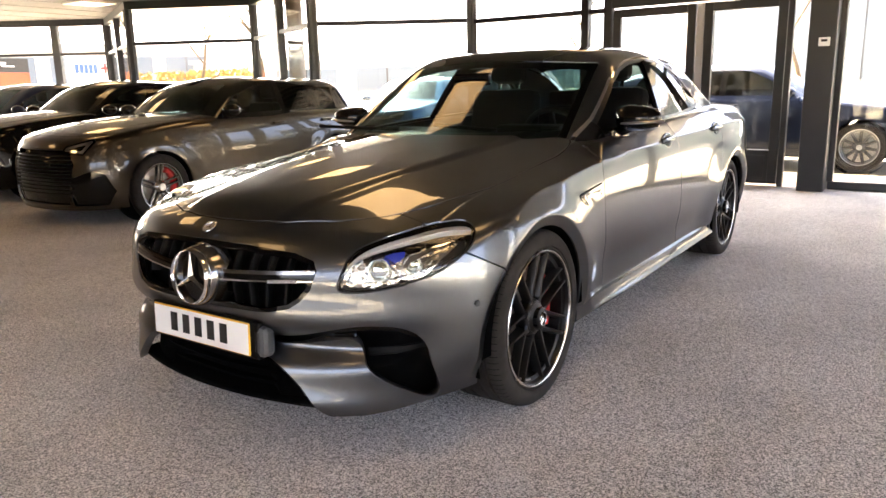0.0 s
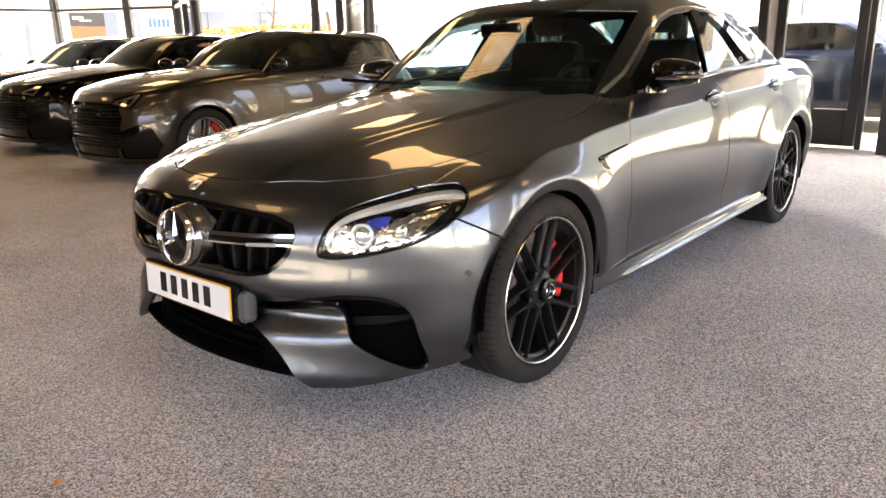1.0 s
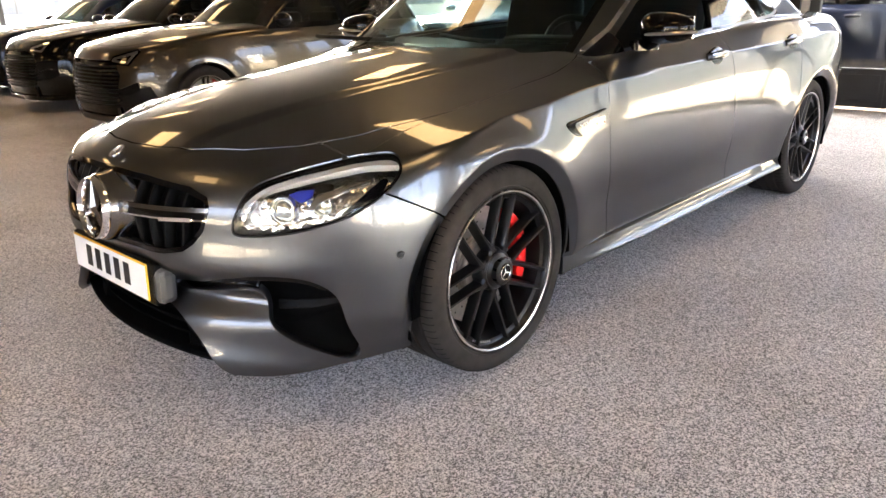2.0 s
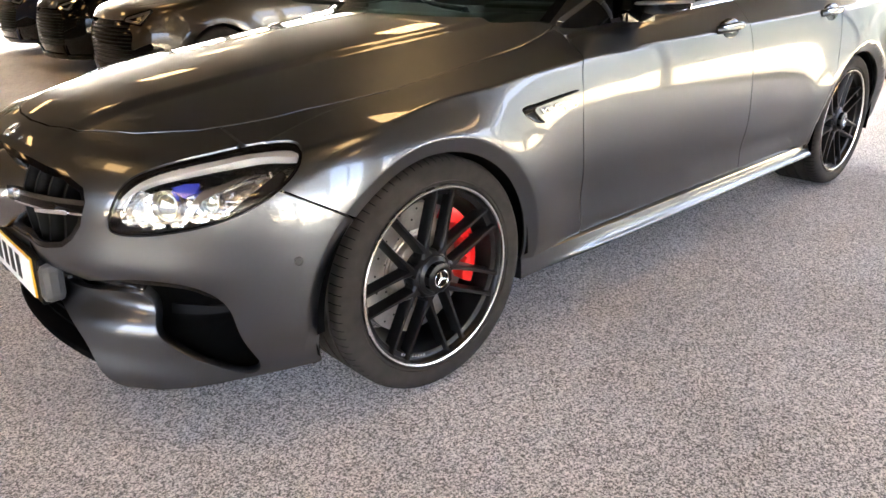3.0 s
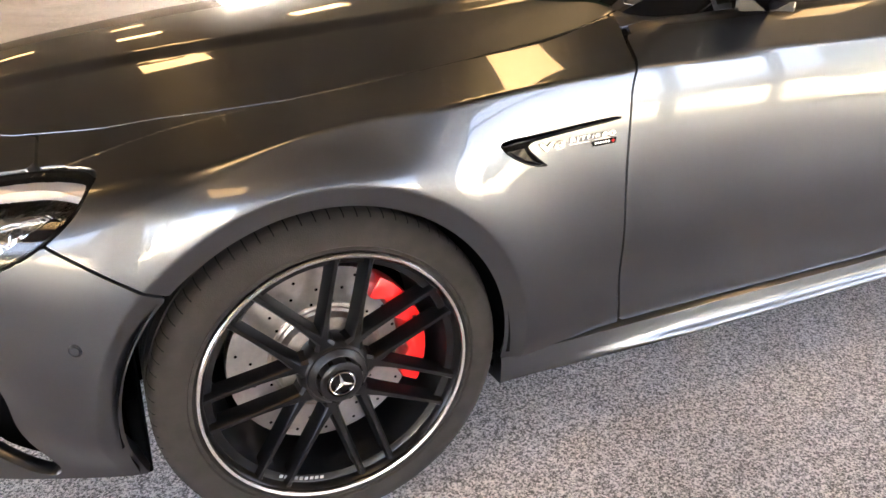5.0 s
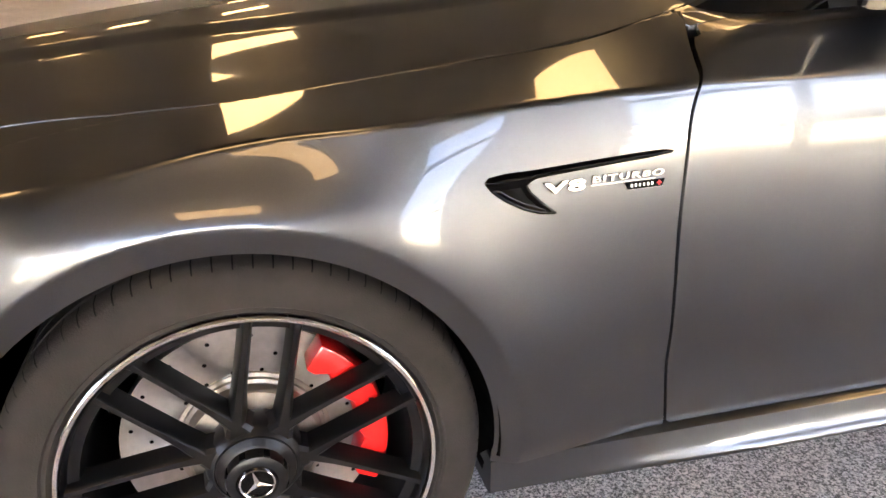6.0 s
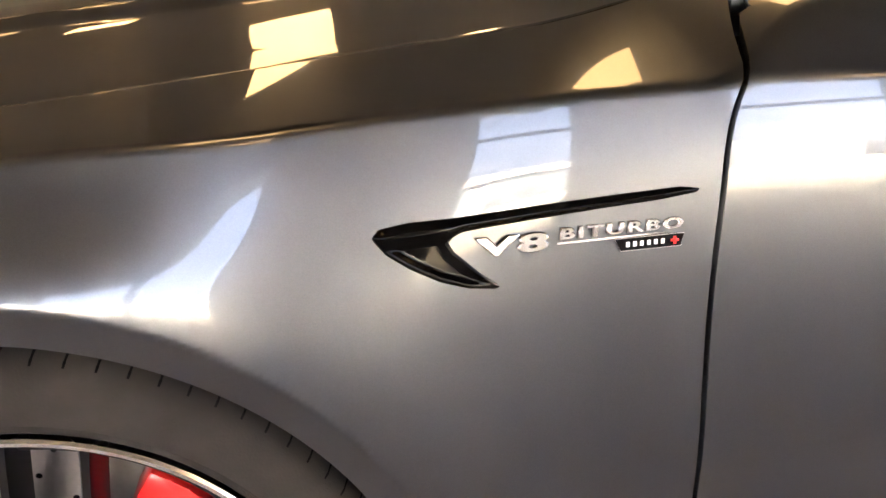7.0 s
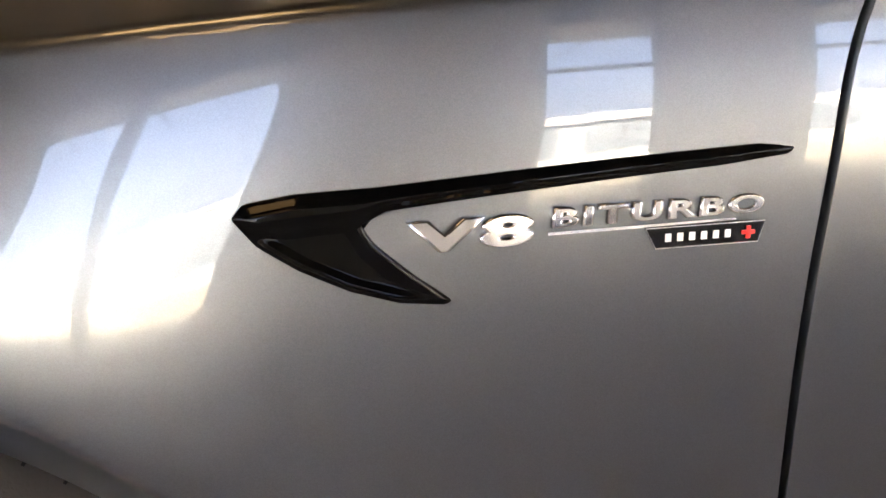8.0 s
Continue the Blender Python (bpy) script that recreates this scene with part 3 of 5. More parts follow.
# ---- the grey saloon ----
saloon = thing("saloon_car", "dark grey metallic sports saloon with black alloys on carpet", "car")
HOOD = [(0.737, 0.0), (0.728, 0.14), (0.698, 0.27), (0.61, 0.44), (0.49, 0.555), (0.33, 0.640), (0.15, 0.702), (0.0, 0.726), (-0.17, 0.731), (-0.34, 0.733), (-0.45, 0.739),
        (-0.52, 0.741), (-0.58, 0.736), (-0.64, 0.731), (-0.695, 0.717), (-0.745, 0.692), (-0.785, 0.655), (-0.805, 0.60), (-0.77, 0.48), (-0.68, 0.30), (-0.63, 0.0)]
HOOD = HOOD + [(x, -y) for x, y in HOOD[-2:0:-1]]
LAMP = rounded([(-0.140, 0.600), (-0.122, 0.650), (-0.082, 0.718), (0.03, 0.7515), (0.157, 0.770), (0.25, 0.780), (0.318, 0.783), (0.338, 0.768), (0.334, 0.738), (0.298, 0.699), (0.24, 0.661), (0.165, 0.629), (0.055, 0.603), (-0.05, 0.589), (-0.12, 0.588)])
GRILLE = [(0.0, 0.728), (0.21, 0.724), (0.40, 0.711), (0.475, 0.688), (0.492, 0.655), (0.474, 0.594), (0.44, 0.553), (0.403, 0.528), (0.33, 0.512), (0.2, 0.503), (0.0, 0.498)]
GRILLE = GRILLE + [(-y, z) for y, z in GRILLE[-2:0:-1]]
INTAKE = rounded([(0.29, 0.415), (0.40, 0.425), (0.52, 0.458), (0.60, 0.475), (0.66, 0.477), (0.715, 0.470), (0.752, 0.447), (0.779, 0.402), (0.795, 0.33), (0.796, 0.26), (0.789, 0.208), (0.770, 0.190), (0.735, 0.232),
                  (0.68, 0.280), (0.637, 0.320), (0.608, 0.37), (0.588, 0.412), (0.565, 0.420), (0.49, 0.410), (0.40, 0.392), (0.29, 0.385)])
gap_1 = curve([0.28, 0.48, 0.63, 0.74, 0.80, 0.864, 0.89, 0.935, 0.96], [-0.692, -0.661, -0.644, -0.640, -0.642, -0.649, -0.659, -0.684, -0.704])
gap_2 = curve([0.28, 0.53, 0.78, 0.95, 1.05], [-1.843, -1.823, -1.793, -1.765, -1.745])
mouth_z = curve([0.0, 0.26, 0.36, 0.463, 0.52, 0.6], [0.352, 0.350, 0.318, 0.228, 0.168, 0.158])
GAP = 0.003


def arch(x, z, xc):
    return np.hypot(x - xc - 0.012, z - 0.335) - 0.378


def in_hood(x, y):
    return polygon(HOOD, x, y)


def in_lamp(x, y, z, grow=0.0):
    return np.where(x > 0.3, polygon(LAMP, (np.abs(y) - x) / math.sqrt(2), z), 1.0) - grow


def before_fender(x, y, z):
    """Positive ahead of the joint between wing and bumper."""
    low = x - (0.296 + (z - 0.606) * 1.714)
    high = x - (0.442 + 0.03 * (np.abs(y) - 0.6))
    return np.where(z < 0.72, low * 0.5, high)


def least(*gs):
    out = gs[0]
    for g in gs[1:]:
        out = np.minimum(out, g)
    return out


def wing_keep(x, y, z):
    return least(x - gap_1(z) - GAP, -before_fender(x, y, z) - GAP, in_hood(x, y) - GAP, in_lamp(x, y, z) - GAP, arch(x, z, 0), np.where(z > 0.2, z - 0.293, -1), y - 0.3,
                 vent_gap(x, z))


VENT = [(-0.329, 0.777), (-0.335, 0.784), (-0.36, 0.7875), (-0.40, 0.7885), (-0.46, 0.7925), (-0.53, 0.7975), (-0.60, 0.802), (-0.619, 0.800), (-0.617, 0.796), (-0.58, 0.791), (-0.52, 0.786), (-0.45, 0.780), (-0.405, 0.776),
        (-0.392, 0.770), (-0.398, 0.760), (-0.418, 0.742), (-0.438, 0.727), (-0.434, 0.7245), (-0.41, 0.7275), (-0.385, 0.736), (-0.36, 0.749), (-0.34, 0.763)]


def vent_gap(x, z):
    return polygon(VENT, x, z)


def bumper_keep(x, y, z):
    a = np.abs(y)
    low = np.maximum(0.162 + 0.05 * ramp(0.76, 0.92, a), mouth_z(a))
    return least(before_fender(x, y, z) - GAP, in_hood(x, y) - GAP, in_lamp(x, y, z) - GAP, arch(x, z, 0), z - low, polygon(GRILLE, y, z), np.where(x > 0.3, polygon(INTAKE, a, z), 1))


def belt_y(x):
    """Where the paint ends and the black rubber below the side windows begins."""
    return 0.776 + 0.058 * ramp(-1.95, -1.35, x) - 0.028 * ramp(-0.82, -0.70, x)


def door_1_keep(x, y, z):
    return least(gap_1(z) - GAP - x, x - gap_2(z) - GAP, z - 0.296, np.where(z > 0.85, y - belt_y(x), 1.0))


def door_2_keep(x, y, z):
    return least(gap_2(z) - GAP - x, x + 2.66 + 0.25 * (z - 0.95), arch(x, z, -WHEELBASE) - 0.065, z - 0.296, y - 0.775)


def quarter_keep(x, y, z):
    door = np.minimum(x + 2.66 + 0.25 * (z - 0.95), arch(x, z, -WHEELBASE) - 0.065)
    return least(-door - GAP, arch(x, z, -WHEELBASE), z - 0.2, y - 0.45)


for flip in (False, True):
    coarse = 0.02 if flip else 0.0055
    turn = 1.6 if flip else 0.42
    o, w = side_fan(-0.70, 0.56, -48, 96, coarse, turn)
    panel("front_wing", skin, o, w, wing_keep, PAINT, saloon, mirror=flip, soften=0.004)
    o, w = down_grid(-0.90, -0.66, 0.50, 0.80, 0.008, 0.7)
    panel("wing_corner", skin, o, w, lambda x, y, z: least(in_hood(x, y) - GAP, gap_1(z) + 0.002 - x, 0.778 - y, y - 0.52, x + 0.83 + 0.35 * (y - 0.6)), PAINT, saloon, mirror=flip)
    o, w = side_fan(-1.87, -0.55, -45, 70, 0.016, 1.2)
    panel("front_door", skin, o, w, door_1_keep, PAINT, saloon, mirror=flip)
    o, w = side_fan(-2.72, -1.70, -45, 70, 0.016, 1.2)
    panel("rear_door", skin, o, w, door_2_keep, PAINT, saloon, mirror=flip)
    o, w = side_fan(-4.04, -2.4, -45, 90, 0.02, 1.5)
    panel("rear_quarter", skin, o, w, quarter_keep, PAINT, saloon, mirror=flip)
o, w = front_fan(-112, 112, 0.13, 0.80, 0.4, 0.0065)
panel("front_bumper", skin, o, w, bumper_keep, PAINT, saloon, hem=0.03)
o, w = down_grid(-0.8125, 0.75, -0.78, 0.78, 0.0125, 0.6)
panel("bonnet", skin, o, w, lambda x, y, z: least(-in_hood(x, y) - GAP, -x + 0.745, x + 0.60 + 0.60 * y * y), PAINT, saloon)
# near-black strip laid in the bonnet joint, standing in for the gap's shade
for flip in (False, True):
    for x0, x1, y0, y1 in ((-0.81, 0.15, 0.54, 0.78), (0.15, 0.75, 0.0, 0.72)):
        o, w = down_grid(x0, x1, y0, y1, 0.004, 0.6)
        panel("bonnet_gap_shade", skin, o, w, lambda x, y, z: np.minimum(0.0034 - np.abs(in_hood(x, y)), x + 0.60 + 0.60 * y * y), DEEP, saloon, hem=0, lift=-0.002, mirror=flip)
o, w = front_fan(110, 250, 0.22, 1.05, 2.0, 0.03, x=-3.3)
panel("rear_bumper", skin, o, w, lambda x, y, z: -3.9 - x, PAINT, saloon, reach=1.5)
o, w = down_grid(-4.0, -3.4, -0.6, 0.6, 0.04, 0.6)
panel("boot_lid", skin, o, w, lambda x, y, z: 0 * x + 1, PAINT, saloon)

# near-black sheets that close the front, the cavities' shade put into their colour
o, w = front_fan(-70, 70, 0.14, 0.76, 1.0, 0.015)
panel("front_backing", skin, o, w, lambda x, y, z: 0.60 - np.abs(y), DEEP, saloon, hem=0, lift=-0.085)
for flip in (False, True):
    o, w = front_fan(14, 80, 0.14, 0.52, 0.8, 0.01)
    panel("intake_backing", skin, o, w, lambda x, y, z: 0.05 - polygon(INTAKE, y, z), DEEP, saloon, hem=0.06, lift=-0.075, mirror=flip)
    o, w = front_fan(30, 70, 0.372, 0.384, 0.8, 0.004)
    panel("intake_fin", skin, o, w, lambda x, y, z: -polygon(INTAKE, y, z) - 0.004, BLACK, saloon, hem=0.03, lift=-0.06, mirror=flip)
    # black line over the intake
    o, w = front_fan(10, 75, 0.39, 0.48, 0.5, 0.003)
    panel("intake_trim", skin, o, w, lambda x, y, z: 0.010 - np.abs(polygon(INTAKE, y, z) + 0.010) - 1.0 * np.maximum(0.43 - z, 0), GLOSS, saloon, hem=0.02, lift=-0.006, mirror=flip)

# lower mouth: splitter lip and mesh, the opening's shade put into their near-black
def cross_strip(name, profile, half, mat, steps=40):
    """A bar across the nose, bowed with it: profile of (set-back, height)."""
    bm = bmesh.new()
    rows = []
    for y in np.linspace(-half, half, steps):
        rows.append([bm.verts.new((0.842 - 0.30 * y * y - back, y, z)) for back, z in profile])
    for a, b in zip(rows, rows[1:]):
        for k in range(len(profile) - 1):
            bm.faces.new((a[k], a[k + 1], b[k + 1], b[k]))
    bmesh.ops.recalc_face_normals(bm, faces=bm.faces)
    part(name, bm, mat, saloon, smooth=True)


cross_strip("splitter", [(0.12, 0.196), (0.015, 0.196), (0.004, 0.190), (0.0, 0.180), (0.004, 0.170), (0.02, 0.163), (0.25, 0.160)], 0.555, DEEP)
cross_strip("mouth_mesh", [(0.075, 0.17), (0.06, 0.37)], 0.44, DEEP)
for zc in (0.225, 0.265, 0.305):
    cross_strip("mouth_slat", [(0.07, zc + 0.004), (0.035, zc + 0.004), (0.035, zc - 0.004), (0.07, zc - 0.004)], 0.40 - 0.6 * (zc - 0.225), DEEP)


def bar_line(y):
    return 0.612 + 0.055 * np.abs(y)


# grille: upright slats, twin bar, round emblem
for k in range(-6, 7):
    yc = k * 0.075
    if abs(k) < 2:
        continue
    o, w = front_fan(math.degrees(math.atan2(yc - 0.02, 0.72)), math.degrees(math.atan2(yc + 0.02, 0.66)), 0.49, 0.735, 0.15, 0.012)
    for up in (1, -1):
        panel("grille_slat", skin, o, w, lambda x, y, z: least(0.0045 - np.abs(y - yc), -polygon(GRILLE, y, z) + 0.004, up * (z - bar_line(y)) - 0.001), BLACK, saloon, hem=0.035, lift=-0.030)
o, w = front_fan(-40, 40, 0.48, 0.74, 0.5, 0.004)
panel("grille_frame", skin, o, w, lambda x, y, z: 0.008 - np.abs(polygon(GRILLE, y, z) + 0.007), GLOSS, saloon, hem=0.02, lift=-0.004)


o, w = front_fan(-42, 42, 0.58, 0.67, 0.5, 0.002)
for name, dz, half, mat in (("grille_bar", 0.014, 0.0065, DULL), ("grille_bar_lower", -0.015, 0.0026, CHROME), ("grille_bar_middle", -0.003, 0.0100, GLOSS)):
    panel(name, skin, o, w, lambda x, y, z: least(half - np.abs(z - bar_line(y) - dz), 0.485 - np.abs(y), np.abs(y) - 0.07), mat, saloon, hem=0.02, lift=-0.004)
bm = bmesh.new()
box(bm, 0.0, -0.05, -0.006, 0.004, 0.05, 0.006, 0.001)
part("bar_badge", bm, CHROME, saloon, at=pose(0.825, 0.385, 0.622, 0, 0, 30))


def emblem(radius, at, parent, name="emblem", disc=None, depth=0.012, arm=0.10, flat=False):
    """Round emblem facing local +x: a ring and three tapered arms on a dark disc."""
    ring = part(name, lathe([(radius, -depth), (radius, depth * 0.5), (radius * 0.955, depth), (radius * 0.90, depth * 0.5), (radius * 0.89, -depth)], 56, "x"), CHROME, parent, smooth=True, at=at)
    bm = bmesh.new()
    for k in range(3):
        a = math.radians(90 + 120 * k)
        c, s = math.cos(a), math.sin(a)
        tip = bm.verts.new((depth * 0.3, radius * 0.92 * c, radius * 0.92 * s))
        l = bm.verts.new((0, -radius * arm * 1.25 * s, radius * arm * 1.25 * c))
        r = bm.verts.new((0, radius * arm * 1.25 * s, -radius * arm * 1.25 * c))
        m = bm.verts.new((depth * 0.9, 0, 0))
        bm.faces.new((m, l, tip))
        bm.faces.new((m, tip, r))
    part("star_arms", bm, CHROME, parent if flat else ring, at=at if flat else None)
    if disc:
        part("disc", lathe([(0.0005, 0), (radius * 0.9, 0)], 40, "x"), disc, ring, at=pose(-depth * 0.6, 0, 0))
    return ring


star = emblem(0.098, pose(0.888, -0.004, 0.603, 0, -6, 0), saloon, disc=GLOSS, depth=0.016)
part("emblem_collar", lathe([(0.128, -0.075), (0.116, -0.045), (0.107, -0.02), (0.103, 0.0), (0.100, 0.004), (0.097, 0.002)], 56, "x"), DULL, saloon, smooth=True, at=pose(0.876, -0.004, 0.603, 0, -6, 0))
badge = emblem(0.028, pose(0.790, -0.004, 0.766, 0, -58, 0), saloon, "bonnet_badge", disc=SATIN, depth=0.003)

# number plate with its holder
plate = part("plate_holder", boxed(-0.03, -0.275, -0.068, 0.0, 0.30, 0.064, bevel=0.006), BLACK, saloon, at=pose(0.872, 0, 0.412, 0, -3, 0))
part("plate_edge", boxed(0.0, -0.262, -0.058, 0.006, 0.262, 0.058, bevel=0.004), YELLOW, plate)
part("plate_face", boxed(0.006, -0.257, -0.055, 0.0075, 0.257, 0.053, bevel=0.0005), WHITE, plate)
for k in range(5):
    y = -0.160 + k * 0.068
    part("plate_mark", boxed(0.0076, y, -0.033, 0.0088, y + 0.038, 0.037), LETTER, plate)
part("plate_side", boxed(-0.06, 0.262, -0.06, 0.0, 0.325, 0.05, bevel=0.02), material("grey_plastic", (0.05, 0.05, 0.052), 0.45, vary=0.1), plate)

# headlights
guide_z = curve([-0.145, -0.125, -0.09, -0.05, 0.02, 0.12, 0.25, 0.33], [0.597, 0.636, 0.680, 0.709, 0.734, 0.755, 0.7725, 0.772])


def lamp_s(x, y):
    return (np.abs(y) - x) / math.sqrt(2)


def at_lamp(s, z, side, depth=0.0):
    """A point behind the headlight's lens, by its place on the lens."""
    o = np.array([0.12, 0.0, z])
    lo, hi = 10.0, 88.0
    for _ in range(30):
        mid = (lo + hi) / 2
        p = solve(skin, o, np.array([math.cos(radians(mid)), math.sin(radians(mid)), 0.0]), 1.2)
        lo, hi = (mid, hi) if lamp_s(p[0], p[1]) < s else (lo, mid)
    p = p - slope(skin, p) * depth
    return p[0], side * p[1], p[2]


for flip in (False, True):
    o, w = front_fan(20, 92, 0.56, 0.80, 0.3, 0.004)
    g = panel("headlight_lens", skin, o, w, lambda x, y, z: -in_lamp(x, y, z) - 0.003, CLEAR, saloon, hem=0.0, mirror=flip, label="clear headlight lens")
    g.visible_shadow = False
    panel("headlight_rim", skin, o, w, lambda x, y, z: 0.003 - np.abs(in_lamp(x, y, z) + 0.003), DEEP, saloon, hem=0.03, lift=-0.0015, mirror=flip)
    panel("headlight_mask", skin, o, w, lambda x, y, z: np.minimum(-in_lamp(x, y, z) - 0.004, z - guide_z(lamp_s(x, y)) - 0.005), GLOSS, saloon, hem=0.02, lift=-0.008, mirror=flip)
    panel("light_guide", skin, o, w, lambda x, y, z: np.minimum(-in_lamp(x, y, z) - 0.004, 0.0065 - np.abs(z - guide_z(lamp_s(x, y)))), FROST, saloon, hem=0.02, lift=-0.012, mirror=flip)
    panel("headlight_bowl", skin, o, w, lambda x, y, z: -in_lamp(x, y, z, 0.01), FACET, saloon, hem=0, lift=-0.06, mirror=flip)
    panel("bowl_floor", skin, o, w, lambda x, y, z: np.minimum(-in_lamp(x, y, z) - 0.004, 0.022 + in_lamp(x, y, z) - 10 * np.maximum(z - 0.70, 0)), FACET, saloon, hem=0.05, lift=-0.02, mirror=flip)
    panel("corner_mask", skin, o, w, lambda x, y, z: -polygon([(0.165, 0.640), (0.225, 0.690), (0.285, 0.738), (0.302, 0.735), (0.285, 0.695), (0.21, 0.650)], lamp_s(x, y), z), GLOSS, saloon, hem=0.02, lift=-0.016, mirror=flip)
    panel("blue_reflector", skin, o, w, lambda x, y, z: -polygon([(0.02, 0.712), (0.055, 0.722), (0.095, 0.724), (0.085, 0.700), (0.055, 0.685)], lamp_s(x, y), z), LENSBLUE, saloon, hem=0.01, lift=-0.030, mirror=flip)
    panel("dark_fin", skin, o, w, lambda x, y, z: -polygon([(0.03, 0.722), (0.12, 0.738), (0.15, 0.735), (0.145, 0.722), (0.10, 0.716), (0.095, 0.7255)], lamp_s(x, y), z), GLOSS, saloon, hem=0.01, lift=-0.026, mirror=flip)
    panel("reflector_fin", skin, o, w, lambda x, y, z: -polygon([(0.08, 0.640), (0.105, 0.680), (0.19, 0.722), (0.28, 0.748), (0.19, 0.732), (0.10, 0.700), (0.07, 0.655)], lamp_s(x, y), z), REFLECTOR, saloon, hem=0.02, lift=-0.024, mirror=flip)
    s = -1 if flip else 1
    for sl, zl, r in ((0.0, 0.662, 0.033), (0.118, 0.678, 0.026)):
        ring = part("projector", lathe([(r * 0.6, -0.05), (r * 1.3, -0.02), (r * 1.32, 0.0), (r * 1.15, 0.012), (r, 0.004)], 36, "x"), REFLECTOR, saloon, smooth=True, at=Matrix.Translation(at_lamp(sl, zl, s, 0.05)) @ pose(0, 0, 0, 0, -8, s * 30))
        bm = bmesh.new()
        bmesh.ops.create_uvsphere(bm, u_segments=24, v_segments=12, radius=r)
        for v in bm.verts:
            v.co.x *= 0.45
        part("bulb_lens", bm, BULB, ring, smooth=True)

# parking sensors
for flip in (1, -1):
    part("parking_sensor", lathe([(0.0005, 0.003), (0.008, 0.003), (0.0085, 0.001), (0.0095, 0.001), (0.0105, 0.0025), (0.0115, 0.0), (0.0115, -0.02)], 28, "x"), PAINT, saloon, smooth=True, at=pose(0.4345, flip * 0.8955, 0.520, 0, 0, flip * 64))

# air outlet on the wing
VENTBLACK = material("vent_black", (0.0012, 0.0012, 0.0012), 0.05, spec=0.11)
for flip in (False, True):
    o, w = side_fan(-0.66, -0.30, -5, 45, 0.004, 0.3)
    panel("wing_vent_back", skin, o, w, lambda x, y, z: 0.006 - polygon(VENT, x, z), DEEP, saloon, hem=0, lift=-0.012, mirror=flip)
    o, w = side_fan(-0.64, -0.31, 8, 38, 0.0025, 0.14)
    panel("wing_vent", skin, o, w, lambda x, y, z: -polygon(VENT, x, z) - 0.0003, VENTBLACK, saloon, hem=0.006, lift=lambda x, y, z: 0.0005 + 0.0045 * ramp(0.0, 0.007, -polygon(VENT, x, z)) - 0.006 * ramp(0.779, 0.768, z - 0.06 * (-0.4 - x)) * ramp(0.001, 0.008, -polygon(VENT, x, z)), mirror=flip, label="gloss black sickle-shaped wing vent")

# side skirts
for flip in (1, -1):
    bm = bmesh.new()
    prof = [(0.878, 0.2955), (0.893, 0.2945), (0.903, 0.289), (0.9075, 0.272), (0.911, 0.256), (0.918, 0.244), (0.924, 0.238), (0.925, 0.233), (0.922, 0.227), (0.90, 0.222), (0.80, 0.215)]
    rows = []
    for x in np.linspace(-0.366, -2.555, 60):
        grow = ramp(-0.36, -0.95, x)
        rows.append([bm.verts.new((x, flip * (y if y < 0.905 else 0.905 + (y - 0.905) * grow), z)) for y, z in prof])
    for a, b in zip(rows, rows[1:]):
        for k in range(len(prof) - 1):
            bm.faces.new((a[k], a[k + 1], b[k + 1], b[k]))
    bm.faces.new(rows[0])
    bmesh.ops.recalc_face_normals(bm, faces=bm.faces)
    part("side_skirt", bm, PAINT, saloon, smooth=True)

# wheel houses and floor pan, underbody shade put into their near-black colour
for xc in (0.0, -WHEELBASE):
    for flip in (1, -1):
        bm = bmesh.new()
        ring = []
        for k in range(41):
            a = math.radians(-13 + 206 * k / 40 if xc else -17 + 210 * k / 40)
            c, s = math.cos(a) * 0.385, math.sin(a) * 0.385
            ring.append([bm.verts.new((xc + 0.012 + c, flip * y, 0.335 + s)) for y in (0.925 if xc or math.sin(a) > -0.05 else 0.87, 0.55)])
        for a, b in zip(ring, ring[1:]):
            bm.faces.new((a[0], a[1], b[1], b[0]))
        bm.faces.new([r[1] for r in ring])
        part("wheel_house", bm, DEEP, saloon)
# deflector flap; its near-black also stands in for the shadowed floor behind
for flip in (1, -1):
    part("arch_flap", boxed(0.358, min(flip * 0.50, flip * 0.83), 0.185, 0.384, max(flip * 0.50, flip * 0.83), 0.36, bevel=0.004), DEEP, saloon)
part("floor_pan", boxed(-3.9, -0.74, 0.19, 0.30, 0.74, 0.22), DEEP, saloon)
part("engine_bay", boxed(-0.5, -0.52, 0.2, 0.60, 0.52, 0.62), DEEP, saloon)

# lettering on the wing: raised chrome characters
def lettering(text, width, height, at, mat, depth=0.0012, bold=0.0, shear=0.0, spacing=1.0):
    c = bpy.data.curves.new("lettering", "FONT")
    c.body, c.size, c.extrude, c.bevel_depth, c.offset, c.shear, c.space_character = text, height / 0.7, depth, 0.0009, bold, shear, spacing
    c.resolution_u, c.bevel_resolution = 4, 2
    c.materials.append(mat)
    tmp = new("tmp_text", c)
    me = bpy.data.meshes.new_from_object(tmp.evaluated_get(bpy.context.evaluated_depsgraph_get()))
    bpy.data.objects.remove(tmp)
    xs, ys = [v.co.x for v in me.vertices], [v.co.y for v in me.vertices]
    for v in me.vertices:
        v.co.x = (v.co.x - min(xs)) * width / (max(xs) - min(xs))
        v.co.y = (v.co.y - min(ys)) * height / (max(ys) - min(ys))
    ob = new("badge_lettering", me)
    ob.parent, ob.matrix_basis = saloon, at
    return ob


